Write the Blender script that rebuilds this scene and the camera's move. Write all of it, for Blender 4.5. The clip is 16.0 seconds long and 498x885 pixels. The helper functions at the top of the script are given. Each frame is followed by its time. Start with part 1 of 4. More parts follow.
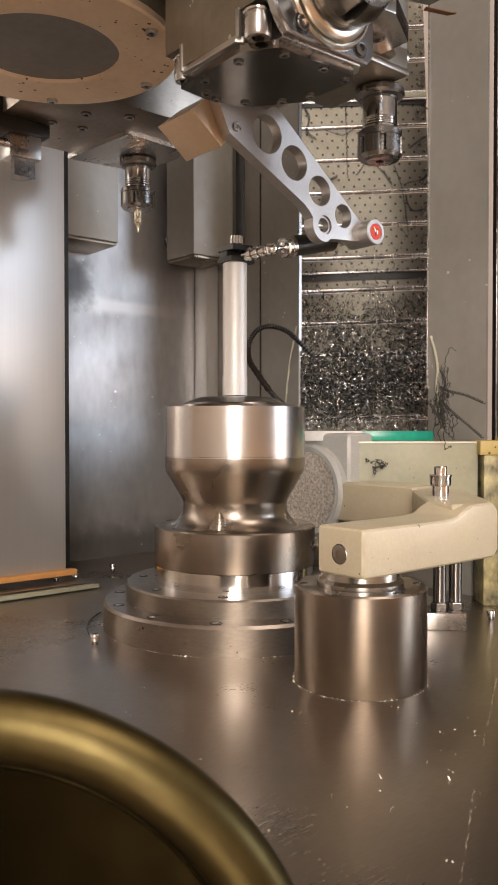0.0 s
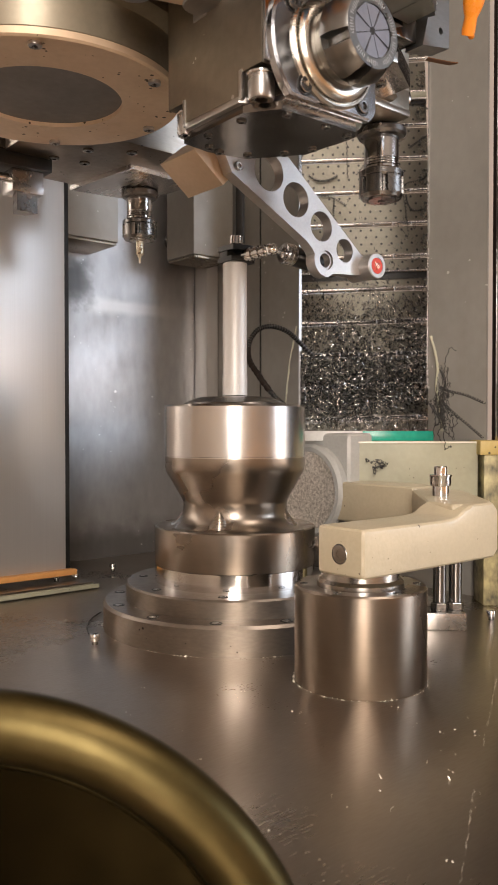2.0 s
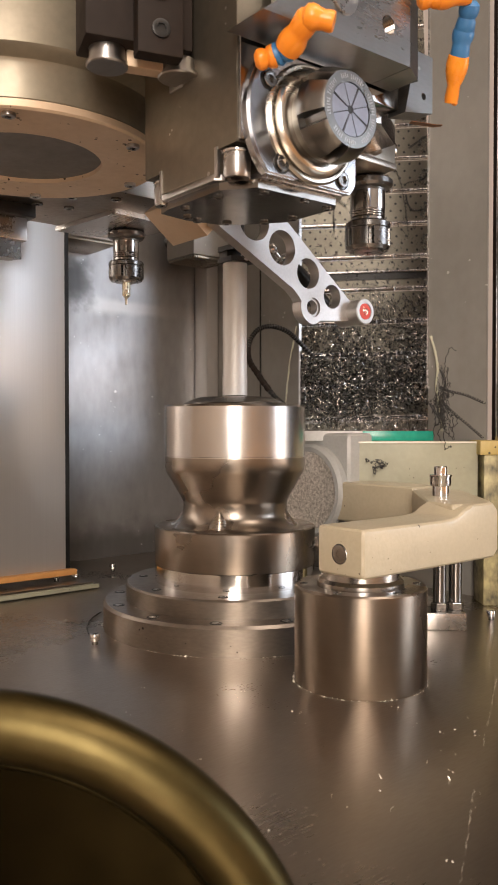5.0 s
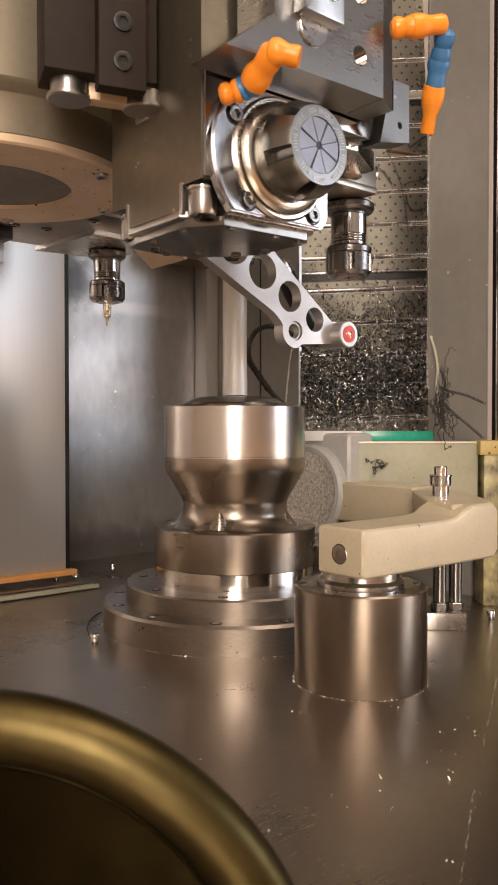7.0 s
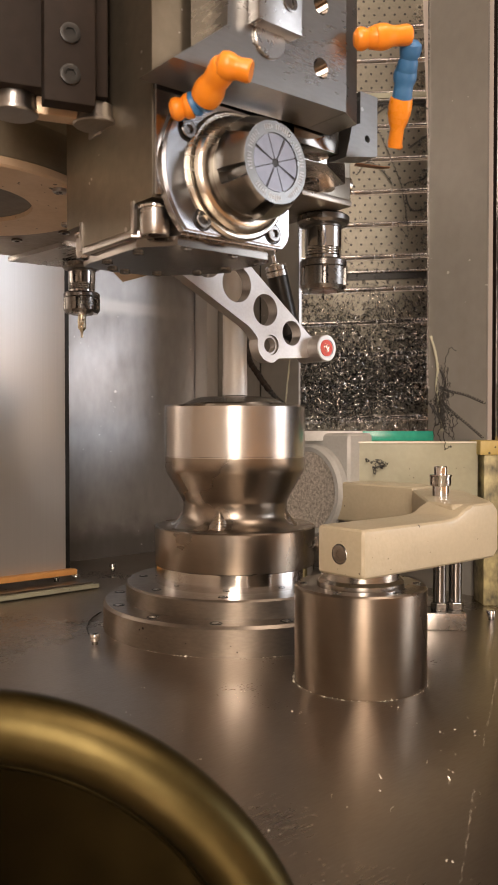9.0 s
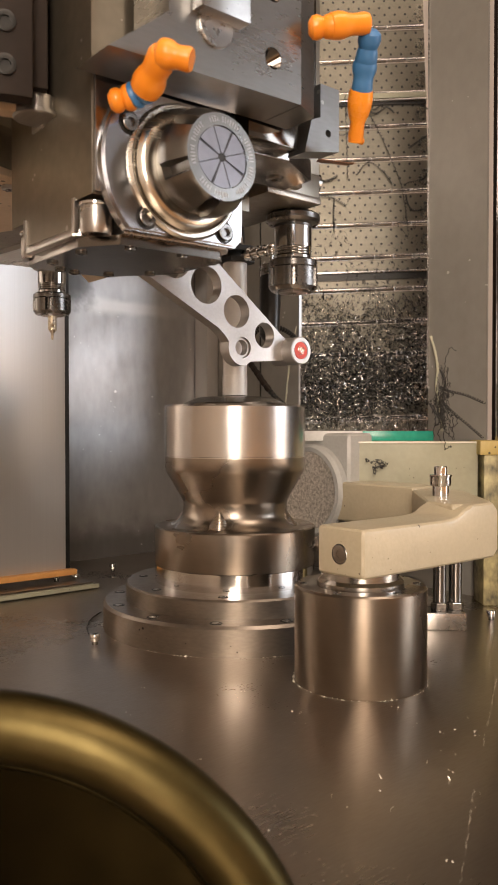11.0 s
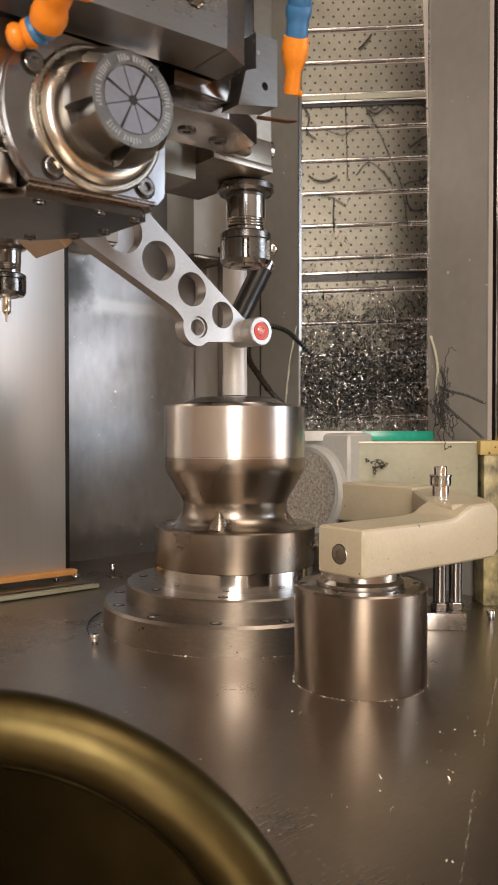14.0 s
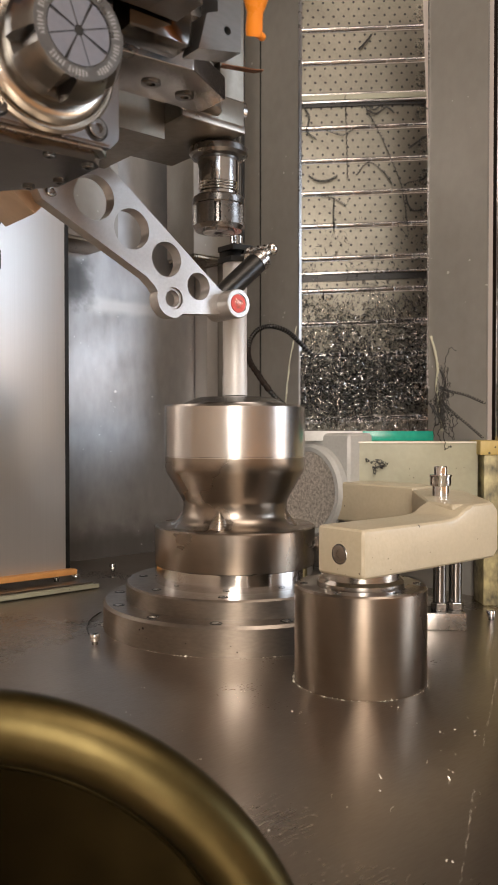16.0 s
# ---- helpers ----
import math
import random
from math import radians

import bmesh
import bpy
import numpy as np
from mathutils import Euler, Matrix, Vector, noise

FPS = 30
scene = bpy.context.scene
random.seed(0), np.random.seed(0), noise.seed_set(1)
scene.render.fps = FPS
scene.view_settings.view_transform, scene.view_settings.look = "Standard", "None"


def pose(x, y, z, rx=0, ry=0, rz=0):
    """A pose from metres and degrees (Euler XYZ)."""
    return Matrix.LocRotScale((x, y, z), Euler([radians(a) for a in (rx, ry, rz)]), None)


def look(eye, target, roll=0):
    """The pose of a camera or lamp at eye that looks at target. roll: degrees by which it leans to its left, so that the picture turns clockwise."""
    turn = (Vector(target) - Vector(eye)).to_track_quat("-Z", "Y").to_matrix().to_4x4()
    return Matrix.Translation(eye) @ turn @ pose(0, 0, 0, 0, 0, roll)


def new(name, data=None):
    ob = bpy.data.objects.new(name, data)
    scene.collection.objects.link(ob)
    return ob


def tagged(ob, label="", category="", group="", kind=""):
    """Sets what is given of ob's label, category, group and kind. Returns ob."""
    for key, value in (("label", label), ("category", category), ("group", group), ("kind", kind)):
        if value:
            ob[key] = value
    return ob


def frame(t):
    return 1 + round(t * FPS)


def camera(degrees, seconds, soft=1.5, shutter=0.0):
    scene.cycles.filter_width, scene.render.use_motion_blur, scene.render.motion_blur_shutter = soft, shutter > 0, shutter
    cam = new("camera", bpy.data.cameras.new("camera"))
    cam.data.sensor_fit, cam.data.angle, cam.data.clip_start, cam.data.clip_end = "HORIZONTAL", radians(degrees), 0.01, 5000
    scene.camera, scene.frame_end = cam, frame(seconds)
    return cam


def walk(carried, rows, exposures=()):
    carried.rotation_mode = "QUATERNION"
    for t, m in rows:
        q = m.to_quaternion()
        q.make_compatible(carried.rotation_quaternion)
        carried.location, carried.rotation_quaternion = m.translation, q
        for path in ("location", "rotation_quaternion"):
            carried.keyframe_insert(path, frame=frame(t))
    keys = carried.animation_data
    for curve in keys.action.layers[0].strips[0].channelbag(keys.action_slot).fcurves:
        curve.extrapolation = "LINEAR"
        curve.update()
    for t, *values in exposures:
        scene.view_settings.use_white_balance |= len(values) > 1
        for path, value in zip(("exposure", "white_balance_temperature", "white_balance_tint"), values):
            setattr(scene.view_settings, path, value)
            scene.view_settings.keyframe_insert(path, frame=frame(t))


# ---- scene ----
EYE = Vector((-0.4993, -0.6252, 0.194))
HEADING = radians(39.61)
RIGHT = Vector((math.cos(HEADING), -math.sin(HEADING), 0))
AHEAD = Vector((math.sin(HEADING), math.cos(HEADING), 0))


def plan(right, ahead, z):
    """A place from metres to the right of the tripod, metres ahead of it, and height over the table."""
    return Vector((EYE.x, EYE.y, 0)) + RIGHT * right + AHEAD * ahead + Vector((0, 0, z))


cam = camera(34.28, 16.0, soft=1.1)
cam.data.dof.use_dof, cam.data.dof.focus_distance, cam.data.dof.aperture_fstop = True, 0.64, 30.0
VIEW = look(EYE, EYE + AHEAD - Vector((0, 0, math.tan(radians(1.16)))))
walk(cam, [(0.0, VIEW), (16.0, VIEW)], [(0.0, 0.42, 6250, 13), (4.2, 0.36, 6400, 14), (6.3, 0.29, 6500, 15), (8.3, 0.17, 7000, 17), (9.2, 0.16, 6950, 17), (11.3, 0.18, 6900, 15), (12.5, 0.19, 6550, 13), (14.5, 0.19, 6350, 12), (16.0, 0.21, 6250, 12)])

# ---- light ----
world = bpy.data.worlds.new("workshop_air")
scene.world = world
world.use_nodes = True
wn = world.node_tree.nodes
sky = wn.new("ShaderNodeTexSky")
sky.sky_type = "NISHITA"
sky.sun_disc = False
sky.sun_elevation, sky.sun_rotation = radians(35), radians(160)
world.node_tree.links.new(sky.outputs[0], wn["Background"].inputs[0])
wn["Background"].inputs[1].default_value = 0.08


def area_lamp(name, eye, target, sx, sy, watts, colour):
    d = bpy.data.lights.new(name, "AREA")
    d.shape, d.size, d.size_y, d.energy, d.color = "RECTANGLE", sx, sy, watts, colour
    ob = new(name, d)
    ob.matrix_world = look(eye, target)
    return ob


area_lamp("window_daylight", (1.80, -2.60, 0.76), (1.0, 0.0, 0.50), 1.80, 1.04, 36, (0.80, 0.90, 1.0))
# added warm fill below the window lamp, no known source there
area_lamp("low_warm_fill", (1.80, -2.62, -0.16), (1.0, 0.0, 0.20), 1.80, 0.72, 17, (1.0, 0.78, 0.58))
area_lamp("door_daylight", (-1.70, -2.05, 0.85), (0.0, 0.0, 0.2), 0.60, 1.5, 42, (1.0, 0.89, 0.76))
# unseen overhead fill, added to lift the room's walls and floor
area_lamp("ceiling_fill", (-0.5, -1.55, 2.25), (-0.5, -1.55, 0.0), 2.2, 1.2, 36, (1.0, 0.84, 0.68))


# ---- materials ----
def base(name, colour, rough, metal=0.0):
    m = bpy.data.materials.new(name)
    m.use_nodes = True
    b = m.node_tree.nodes["Principled BSDF"]
    b.inputs["Base Color"].default_value = (*colour, 1)
    b.inputs["Roughness"].default_value = rough
    b.inputs["Metallic"].default_value = metal
    return m, m.node_tree.nodes, m.node_tree.links, b


def ramp(nodes, a, b, lo, hi):
    r = nodes.new("ShaderNodeValToRGB")
    r.color_ramp.elements[0].position, r.color_ramp.elements[1].position = a, b
    r.color_ramp.elements[0].color, r.color_ramp.elements[1].color = (*lo, 1), (*hi, 1)
    return r


def surface(name, dark, light, rough, metal=1.0, grain=(60, 60, 60), blotch=9.0, bump=0.05, spread=0.12, coat=0.0, fine_share=0.35):
    """Grain, stretched as the tool marks run, over larger stains; both move colour and gloss."""
    m, n, l, b = base(name, light, rough, metal)
    co = n.new("ShaderNodeTexCoord")
    mp = n.new("ShaderNodeMapping")
    mp.inputs["Scale"].default_value = grain
    l.new(co.outputs["Object"], mp.inputs[0])
    fine = n.new("ShaderNodeTexNoise")
    fine.inputs["Scale"].default_value, fine.inputs["Detail"].default_value = 8.0, 6.0
    l.new(mp.outputs[0], fine.inputs["Vector"])
    big = n.new("ShaderNodeTexNoise")
    big.inputs["Scale"].default_value, big.inputs["Detail"].default_value = blotch, 5.0
    l.new(co.outputs["Object"], big.inputs["Vector"])
    mix = n.new("ShaderNodeMath")
    mix.operation = "MULTIPLY_ADD"
    l.new(fine.outputs["Fac"], mix.inputs[0])
    mix.inputs[1].default_value = fine_share
    l.new(big.outputs["Fac"], mix.inputs[2])
    r = ramp(n, 0.30 + fine_share * 0.23, 0.62 + fine_share * 0.86, dark, light)
    l.new(mix.outputs[0], r.inputs[0])
    l.new(r.outputs[0], b.inputs["Base Color"])
    mr = n.new("ShaderNodeMapRange")
    mr.inputs["From Min"].default_value, mr.inputs["From Max"].default_value = 0.32 + fine_share * 0.23, 0.60 + fine_share * 0.86
    mr.inputs["To Min"].default_value, mr.inputs["To Max"].default_value = min(1, rough + spread), max(0.04, rough - spread * 0.5)
    l.new(mix.outputs[0], mr.inputs["Value"])
    l.new(mr.outputs[0], b.inputs["Roughness"])
    bp = n.new("ShaderNodeBump")
    bp.inputs["Strength"].default_value, bp.inputs["Distance"].default_value = bump, 0.001
    l.new(fine.outputs["Fac"], bp.inputs["Height"])
    l.new(bp.outputs[0], b.inputs["Normal"])
    b.inputs["Coat Weight"].default_value = coat
    return m


TABLE = surface("ground_table_steel", (0.29, 0.25, 0.21), (0.41, 0.362, 0.31), 0.29, grain=(14, 90, 20), blotch=5, bump=0.03)
SHEET = surface("brushed_stainless", (0.54, 0.525, 0.51), (0.64, 0.625, 0.61), 0.30, 0.66, grain=(90, 90, 0.6), blotch=1.2, bump=0.012, spread=0.05)
WALL = surface("stained_sheet_wall", (0.28, 0.28, 0.28), (0.46, 0.46, 0.465), 0.36, 0.7, grain=(12, 12, 5), blotch=6, bump=0.06)


def smeared(m):
    """A pale dried smear across the wall, dark oil stains near the door, and a darker band along its foot."""
    n, l = m.node_tree.nodes, m.node_tree.links
    b = n["Principled BSDF"]
    src = b.inputs["Base Color"].links[0].from_socket
    co = n.new("ShaderNodeTexCoord")
    sp = n.new("ShaderNodeSeparateXYZ")
    l.new(co.outputs["Object"], sp.inputs[0])

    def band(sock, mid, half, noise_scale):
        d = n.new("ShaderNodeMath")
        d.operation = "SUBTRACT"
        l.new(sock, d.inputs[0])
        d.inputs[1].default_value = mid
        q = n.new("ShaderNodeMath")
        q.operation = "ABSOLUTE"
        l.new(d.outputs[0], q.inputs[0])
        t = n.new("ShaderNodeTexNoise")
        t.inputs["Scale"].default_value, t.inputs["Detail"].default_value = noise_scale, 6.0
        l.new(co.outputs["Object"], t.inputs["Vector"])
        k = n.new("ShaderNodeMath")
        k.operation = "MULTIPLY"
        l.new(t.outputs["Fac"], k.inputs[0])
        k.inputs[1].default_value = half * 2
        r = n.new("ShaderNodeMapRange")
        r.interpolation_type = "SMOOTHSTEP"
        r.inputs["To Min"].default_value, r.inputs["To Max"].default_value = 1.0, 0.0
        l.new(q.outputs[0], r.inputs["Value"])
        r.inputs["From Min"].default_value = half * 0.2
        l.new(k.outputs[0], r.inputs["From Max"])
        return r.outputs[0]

    def mul(a, c, f):
        k = n.new("ShaderNodeMath")
        k.operation = "MULTIPLY"
        l.new(a, k.inputs[0])
        l.new(c, k.inputs[1])
        k2 = n.new("ShaderNodeMath")
        k2.operation = "MULTIPLY"
        l.new(k.outputs[0], k2.inputs[0])
        k2.inputs[1].default_value = f
        return k2.outputs[0]

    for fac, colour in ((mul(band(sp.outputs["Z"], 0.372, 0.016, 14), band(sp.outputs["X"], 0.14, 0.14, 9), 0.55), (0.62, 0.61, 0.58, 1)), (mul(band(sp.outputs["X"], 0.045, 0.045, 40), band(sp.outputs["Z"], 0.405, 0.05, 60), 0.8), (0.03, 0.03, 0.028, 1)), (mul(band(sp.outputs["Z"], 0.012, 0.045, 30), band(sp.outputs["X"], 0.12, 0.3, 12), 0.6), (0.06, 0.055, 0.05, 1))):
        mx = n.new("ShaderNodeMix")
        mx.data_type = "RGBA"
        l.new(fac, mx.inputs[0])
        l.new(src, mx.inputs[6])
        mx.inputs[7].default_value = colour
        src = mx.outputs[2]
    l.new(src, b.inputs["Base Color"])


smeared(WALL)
WALL2 = surface("grey_painted_wall", (0.24, 0.23, 0.21), (0.33, 0.32, 0.295), 0.38, 0.3, grain=(10, 10, 8), blotch=5, bump=0.03)
TURNED = surface("turned_steel", (0.50, 0.48, 0.46), (0.68, 0.66, 0.64), 0.19, grain=(0.6, 0.6, 70), blotch=7, bump=0.001, fine_share=0.05, spread=0.08)
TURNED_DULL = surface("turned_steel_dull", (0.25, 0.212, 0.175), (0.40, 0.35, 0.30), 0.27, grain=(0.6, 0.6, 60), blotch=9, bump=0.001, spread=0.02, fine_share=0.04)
GROUND = surface("ground_bright_steel", (0.72, 0.71, 0.70), (0.86, 0.85, 0.84), 0.10, grain=(2, 2, 90), blotch=8, bump=0.02, spread=0.05)
FLANGE = surface("oiled_flange_steel", (0.20, 0.175, 0.15), (0.34, 0.30, 0.26), 0.33, grain=(20, 20, 60), blotch=10, bump=0.05)
GUN = surface("browned_block_steel", (0.16, 0.138, 0.105), (0.255, 0.222, 0.175), 0.30, 0.8, grain=(20, 20, 20), blotch=8, bump=0.04)
BOTTOM = surface("oily_dark_plate", (0.13, 0.12, 0.11), (0.20, 0.185, 0.17), 0.12, 1.0, grain=(16, 16, 16), blotch=12, bump=0.015, spread=0.10)
MILLED = surface("milled_steel", (0.35, 0.34, 0.33), (0.50, 0.49, 0.48), 0.25, grain=(40, 6, 40), blotch=9, bump=0.05)
NUT_MATTE = surface("matte_nut_steel", (0.16, 0.157, 0.15), (0.27, 0.265, 0.255), 0.30, 1.0, grain=(30, 30, 30), blotch=22, bump=0.04)
GROUND_PLATE = surface("ground_plate_steel", (0.19, 0.19, 0.187), (0.29, 0.29, 0.287), 0.33, 0.9, grain=(14, 14, 60), blotch=12, bump=0.03)
POLISHED = surface("polished_steel", (0.60, 0.60, 0.60), (0.78, 0.78, 0.78), 0.12, grain=(30, 3, 30), blotch=9, bump=0.02, spread=0.06)
NUT = surface("nitrided_nut_steel", (0.17, 0.165, 0.16), (0.29, 0.28, 0.27), 0.22, 0.95, grain=(30, 30, 30), blotch=16, bump=0.03)
ALU = surface("satin_aluminium", (0.40, 0.385, 0.37), (0.53, 0.515, 0.50), 0.42, 0.8, grain=(50, 20, 50), blotch=12, bump=0.05)
PILLAR = surface("blasted_pillar_aluminium", (0.66, 0.65, 0.63), (0.76, 0.75, 0.73), 0.50, 0.35, grain=(60, 60, 20), blotch=14, bump=0.04)
TAN = surface("tan_coated_steel", (0.55, 0.41, 0.28), (0.70, 0.54, 0.38), 0.40, 0.35, grain=(26, 26, 26), blotch=14, bump=0.05)
BEIGE = surface("beige_enamel", (0.40, 0.345, 0.24), (0.52, 0.455, 0.325), 0.36, 0.0, grain=(40, 40, 40), blotch=12, bump=0.12, coat=0.15)
GREY_CAST = surface("grey_enamel_casting", (0.34, 0.34, 0.325), (0.47, 0.47, 0.45), 0.40, 0.0, grain=(40, 40, 40), blotch=12, bump=0.12, coat=0.1)
BLAST = surface("blasted_cast_iron", (0.30, 0.28, 0.25), (0.92, 0.88, 0.82), 0.36, 0.9, grain=(75, 75, 75), blotch=330, bump=0.9, spread=0.2)
PALE = surface("pale_green_enamel", (0.30, 0.295, 0.215), (0.42, 0.415, 0.305), 0.42, 0.0, grain=(20, 20, 20), blotch=9, bump=0.08)
STAINED = surface("stained_post_paint", (0.05, 0.05, 0.04), (0.46, 0.40, 0.20), 0.45, 0.1, grain=(40, 40, 14), blotch=70, bump=0.2)
YELLOW = surface("yellow_enamel", (0.42, 0.31, 0.09), (0.56, 0.43, 0.16), 0.42, 0.0, grain=(30, 30, 30), blotch=16, bump=0.1)
ORANGE_RUBBER = surface("orange_seal", (0.52, 0.24, 0.07), (0.68, 0.34, 0.11), 0.5, 0.0, grain=(30, 30, 30), blotch=12)
GREEN = surface("green_edge_strip", (0.0, 0.20, 0.14), (0.02, 0.36, 0.26), 0.22, 0.0, grain=(20, 20, 20), blotch=20)
ORANGE = surface("orange_hose_plastic", (0.90, 0.24, 0.015), (0.98, 0.34, 0.03), 0.30, 0.0, grain=(30, 30, 30), blotch=20, bump=0.03)
BLUE = surface("blue_hose_plastic", (0.03, 0.14, 0.34), (0.06, 0.22, 0.46), 0.36, 0.0, grain=(30, 30, 30), blotch=20, bump=0.03)
RED = surface("red_badge", (0.58, 0.035, 0.010), (0.70, 0.06, 0.015), 0.35, 0.0, grain=(30, 30, 30), blotch=30)
BLACK = surface("black_oxide", (0.012, 0.012, 0.012), (0.035, 0.034, 0.032), 0.35, 0.4, grain=(40, 40, 40), blotch=20)
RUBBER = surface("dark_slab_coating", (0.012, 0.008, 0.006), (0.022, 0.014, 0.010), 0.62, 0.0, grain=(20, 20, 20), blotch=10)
DARK_DISC = surface("grey_cover_disc", (0.12, 0.115, 0.11), (0.17, 0.165, 0.16), 0.5, 0.2, grain=(20, 20, 20), blotch=10)
BADGE = surface("etched_collet_face", (0.18, 0.185, 0.22), (0.27, 0.275, 0.31), 0.36, 0.7, grain=(40, 40, 40), blotch=30)
ETCH = surface("light_etching", (0.34, 0.34, 0.34), (0.46, 0.46, 0.46), 0.5, 0.3)
CRUMB = surface("bright_crumbs", (0.62, 0.58, 0.50), (0.80, 0.76, 0.68), 0.35, 0.6)
FLANGE_BRIGHT = surface("polished_flange_steel", (0.33, 0.335, 0.35), (0.50, 0.505, 0.52), 0.17, 1.0, grain=(30, 6, 30), blotch=14, bump=0.03, spread=0.08)
CARBIDE = surface("coated_cutter", (0.60, 0.53, 0.40), (0.80, 0.74, 0.60), 0.25, 1.0)
BRASS = surface("olive_brass_coating", (0.040, 0.030, 0.010), (0.135, 0.104, 0.043), 0.36, 1.0, grain=(8, 8, 8), blotch=4, bump=0.02)
# near-black base holds the shade inside the foreground cover
SHADOW_METAL = surface("shaded_bowl_metal", (0.003, 0.0022, 0.0008), (0.018, 0.013, 0.005), 0.30, 1.0, grain=(8, 8, 8), blotch=5)


BEARING = surface("warm_bearing_steel", (0.44, 0.41, 0.36), (0.60, 0.565, 0.50), 0.26, 1.0, grain=(2, 2, 60), blotch=20, bump=0.015, spread=0.06)
TAN_BLOCK = surface("tan_block_steel", (0.52, 0.385, 0.26), (0.64, 0.49, 0.345), 0.38, 0.4, grain=(26, 26, 26), blotch=16, bump=0.03)
FOAM = surface("white_foam", (0.62, 0.62, 0.60), (0.80, 0.80, 0.78), 0.6, 0.0, grain=(40, 40, 40), blotch=60, bump=0.2)
HOUSING = surface("olive_housing_paint", (0.19, 0.165, 0.12), (0.29, 0.255, 0.19), 0.38, 0.5, grain=(26, 26, 26), blotch=10, bump=0.03)
TANSTEEL = surface("tan_oiled_steel", (0.16, 0.145, 0.12), (0.26, 0.237, 0.20), 0.36, 0.85, grain=(24, 24, 24), blotch=14, bump=0.05)
COPPER = surface("copper_shim", (0.20, 0.10, 0.06), (0.34, 0.17, 0.10), 0.36, 1.0)


def chip_metal():
    m, n, l, b = base("steel_chips", (0.1, 0.1, 0.1), 0.25, 1.0)
    g = n.new("ShaderNodeNewGeometry")
    r = ramp(n, 0.32, 0.92, (0.04, 0.04, 0.04), (0.92, 0.91, 0.89))
    l.new(g.outputs["Random Per Island"], r.inputs[0])
    l.new(r.outputs[0], b.inputs["Base Color"])
    return m


CHIP = chip_metal()
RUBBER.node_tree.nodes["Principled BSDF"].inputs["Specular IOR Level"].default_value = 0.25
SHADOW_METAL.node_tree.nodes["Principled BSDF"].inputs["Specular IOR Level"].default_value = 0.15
PERF = surface("conveyor_plate_steel", (0.128, 0.119, 0.096), (0.22, 0.203, 0.168), 0.31, 0.85, grain=(30, 30, 30), blotch=14, bump=0.06)
PLASTER = surface("workshop_wall_paint", (0.50, 0.44, 0.38), (0.62, 0.56, 0.49), 0.7, 0.0, grain=(3, 3, 3), blotch=1.5)
# for unseen walls that put dark bands into the metal's reflections
PLASTER_DARK = surface("workshop_dark_paint", (0.26, 0.25, 0.24), (0.36, 0.345, 0.33), 0.6, 0.0, grain=(3, 3, 3), blotch=1.5)
BOUNCE_TAN = surface("tan_bounce_paint", (0.72, 0.47, 0.27), (0.82, 0.56, 0.34), 0.5, 0.0, grain=(3, 3, 3), blotch=1.5)
# floor is out of view; its tan tint warms the metal's reflections
BOUNCE_FLOOR = surface("workshop_floor", (0.52, 0.35, 0.22), (0.62, 0.43, 0.28), 0.5, 0.0, grain=(3, 3, 3), blotch=1.5)


def speckle(m, scale, size, colour):
    """Small chips and specks scattered unevenly over a painted surface."""
    n, l = m.node_tree.nodes, m.node_tree.links
    b = n["Principled BSDF"]
    src = b.inputs["Base Color"].links[0].from_socket
    co = n.new("ShaderNodeTexCoord")
    v = n.new("ShaderNodeTexVoronoi")
    v.inputs["Scale"].default_value = scale
    l.new(co.outputs["Object"], v.inputs["Vector"])
    t = n.new("ShaderNodeTexNoise")
    t.inputs["Scale"].default_value = scale * 0.22
    l.new(co.outputs["Object"], t.inputs["Vector"])
    k = n.new("ShaderNodeMapRange")
    k.inputs["From Min"].default_value, k.inputs["From Max"].default_value = 0.48, 0.78
    k.inputs["To Min"].default_value, k.inputs["To Max"].default_value = 0.0, size
    l.new(t.outputs["Fac"], k.inputs["Value"])
    c = n.new("ShaderNodeMath")
    c.operation = "LESS_THAN"
    l.new(v.outputs["Distance"], c.inputs[0])
    l.new(k.outputs[0], c.inputs[1])
    mx = n.new("ShaderNodeMix")
    mx.data_type = "RGBA"
    l.new(c.outputs[0], mx.inputs[0])
    l.new(src, mx.inputs[6])
    mx.inputs[7].default_value = (*colour, 1)
    l.new(mx.outputs[2], b.inputs["Base Color"])


speckle(GROUND_PLATE, 110, 0.20, (0.46, 0.46, 0.45))
speckle(MILLED, 190, 0.22, (0.16, 0.15, 0.14))
speckle(BEIGE, 150, 0.22, (0.06, 0.045, 0.03))
speckle(TAN, 170, 0.36, (0.07, 0.045, 0.025))
speckle(PALE, 130, 0.22, (0.07, 0.065, 0.05))
speckle(YELLOW, 160, 0.36, (0.06, 0.05, 0.02))
speckle(GUN, 120, 0.22, (0.42, 0.39, 0.35))
speckle(FLANGE, 150, 0.26, (0.06, 0.055, 0.05))
speckle(WALL2, 70, 0.20, (0.52, 0.51, 0.48))
speckle(WALL, 80, 0.20, (0.60, 0.60, 0.60))


# ---- mesh tools ----
def finish(bm, smooth=True, angle=32):
    bmesh.ops.recalc_face_normals(bm, faces=bm.faces)
    for f in bm.faces:
        f.smooth = smooth
    for e in bm.edges:
        e.smooth = not (len(e.link_faces) == 2 and e.calc_face_angle(0) > radians(angle))
    return bm


def part(name, bm, material, parent, label=""):
    me = bpy.data.meshes.new(name)
    finish(bm)
    bm.to_mesh(me)
    bm.free()
    me.materials.append(material)
    ob = new(name, me)
    if parent is not None:
        ob.parent = parent
    if label:
        ob["label"] = label
    return ob


def shared(name, me, parent, m):
    ob = new(name, me)
    ob.parent = parent
    ob.matrix_basis = m
    return ob


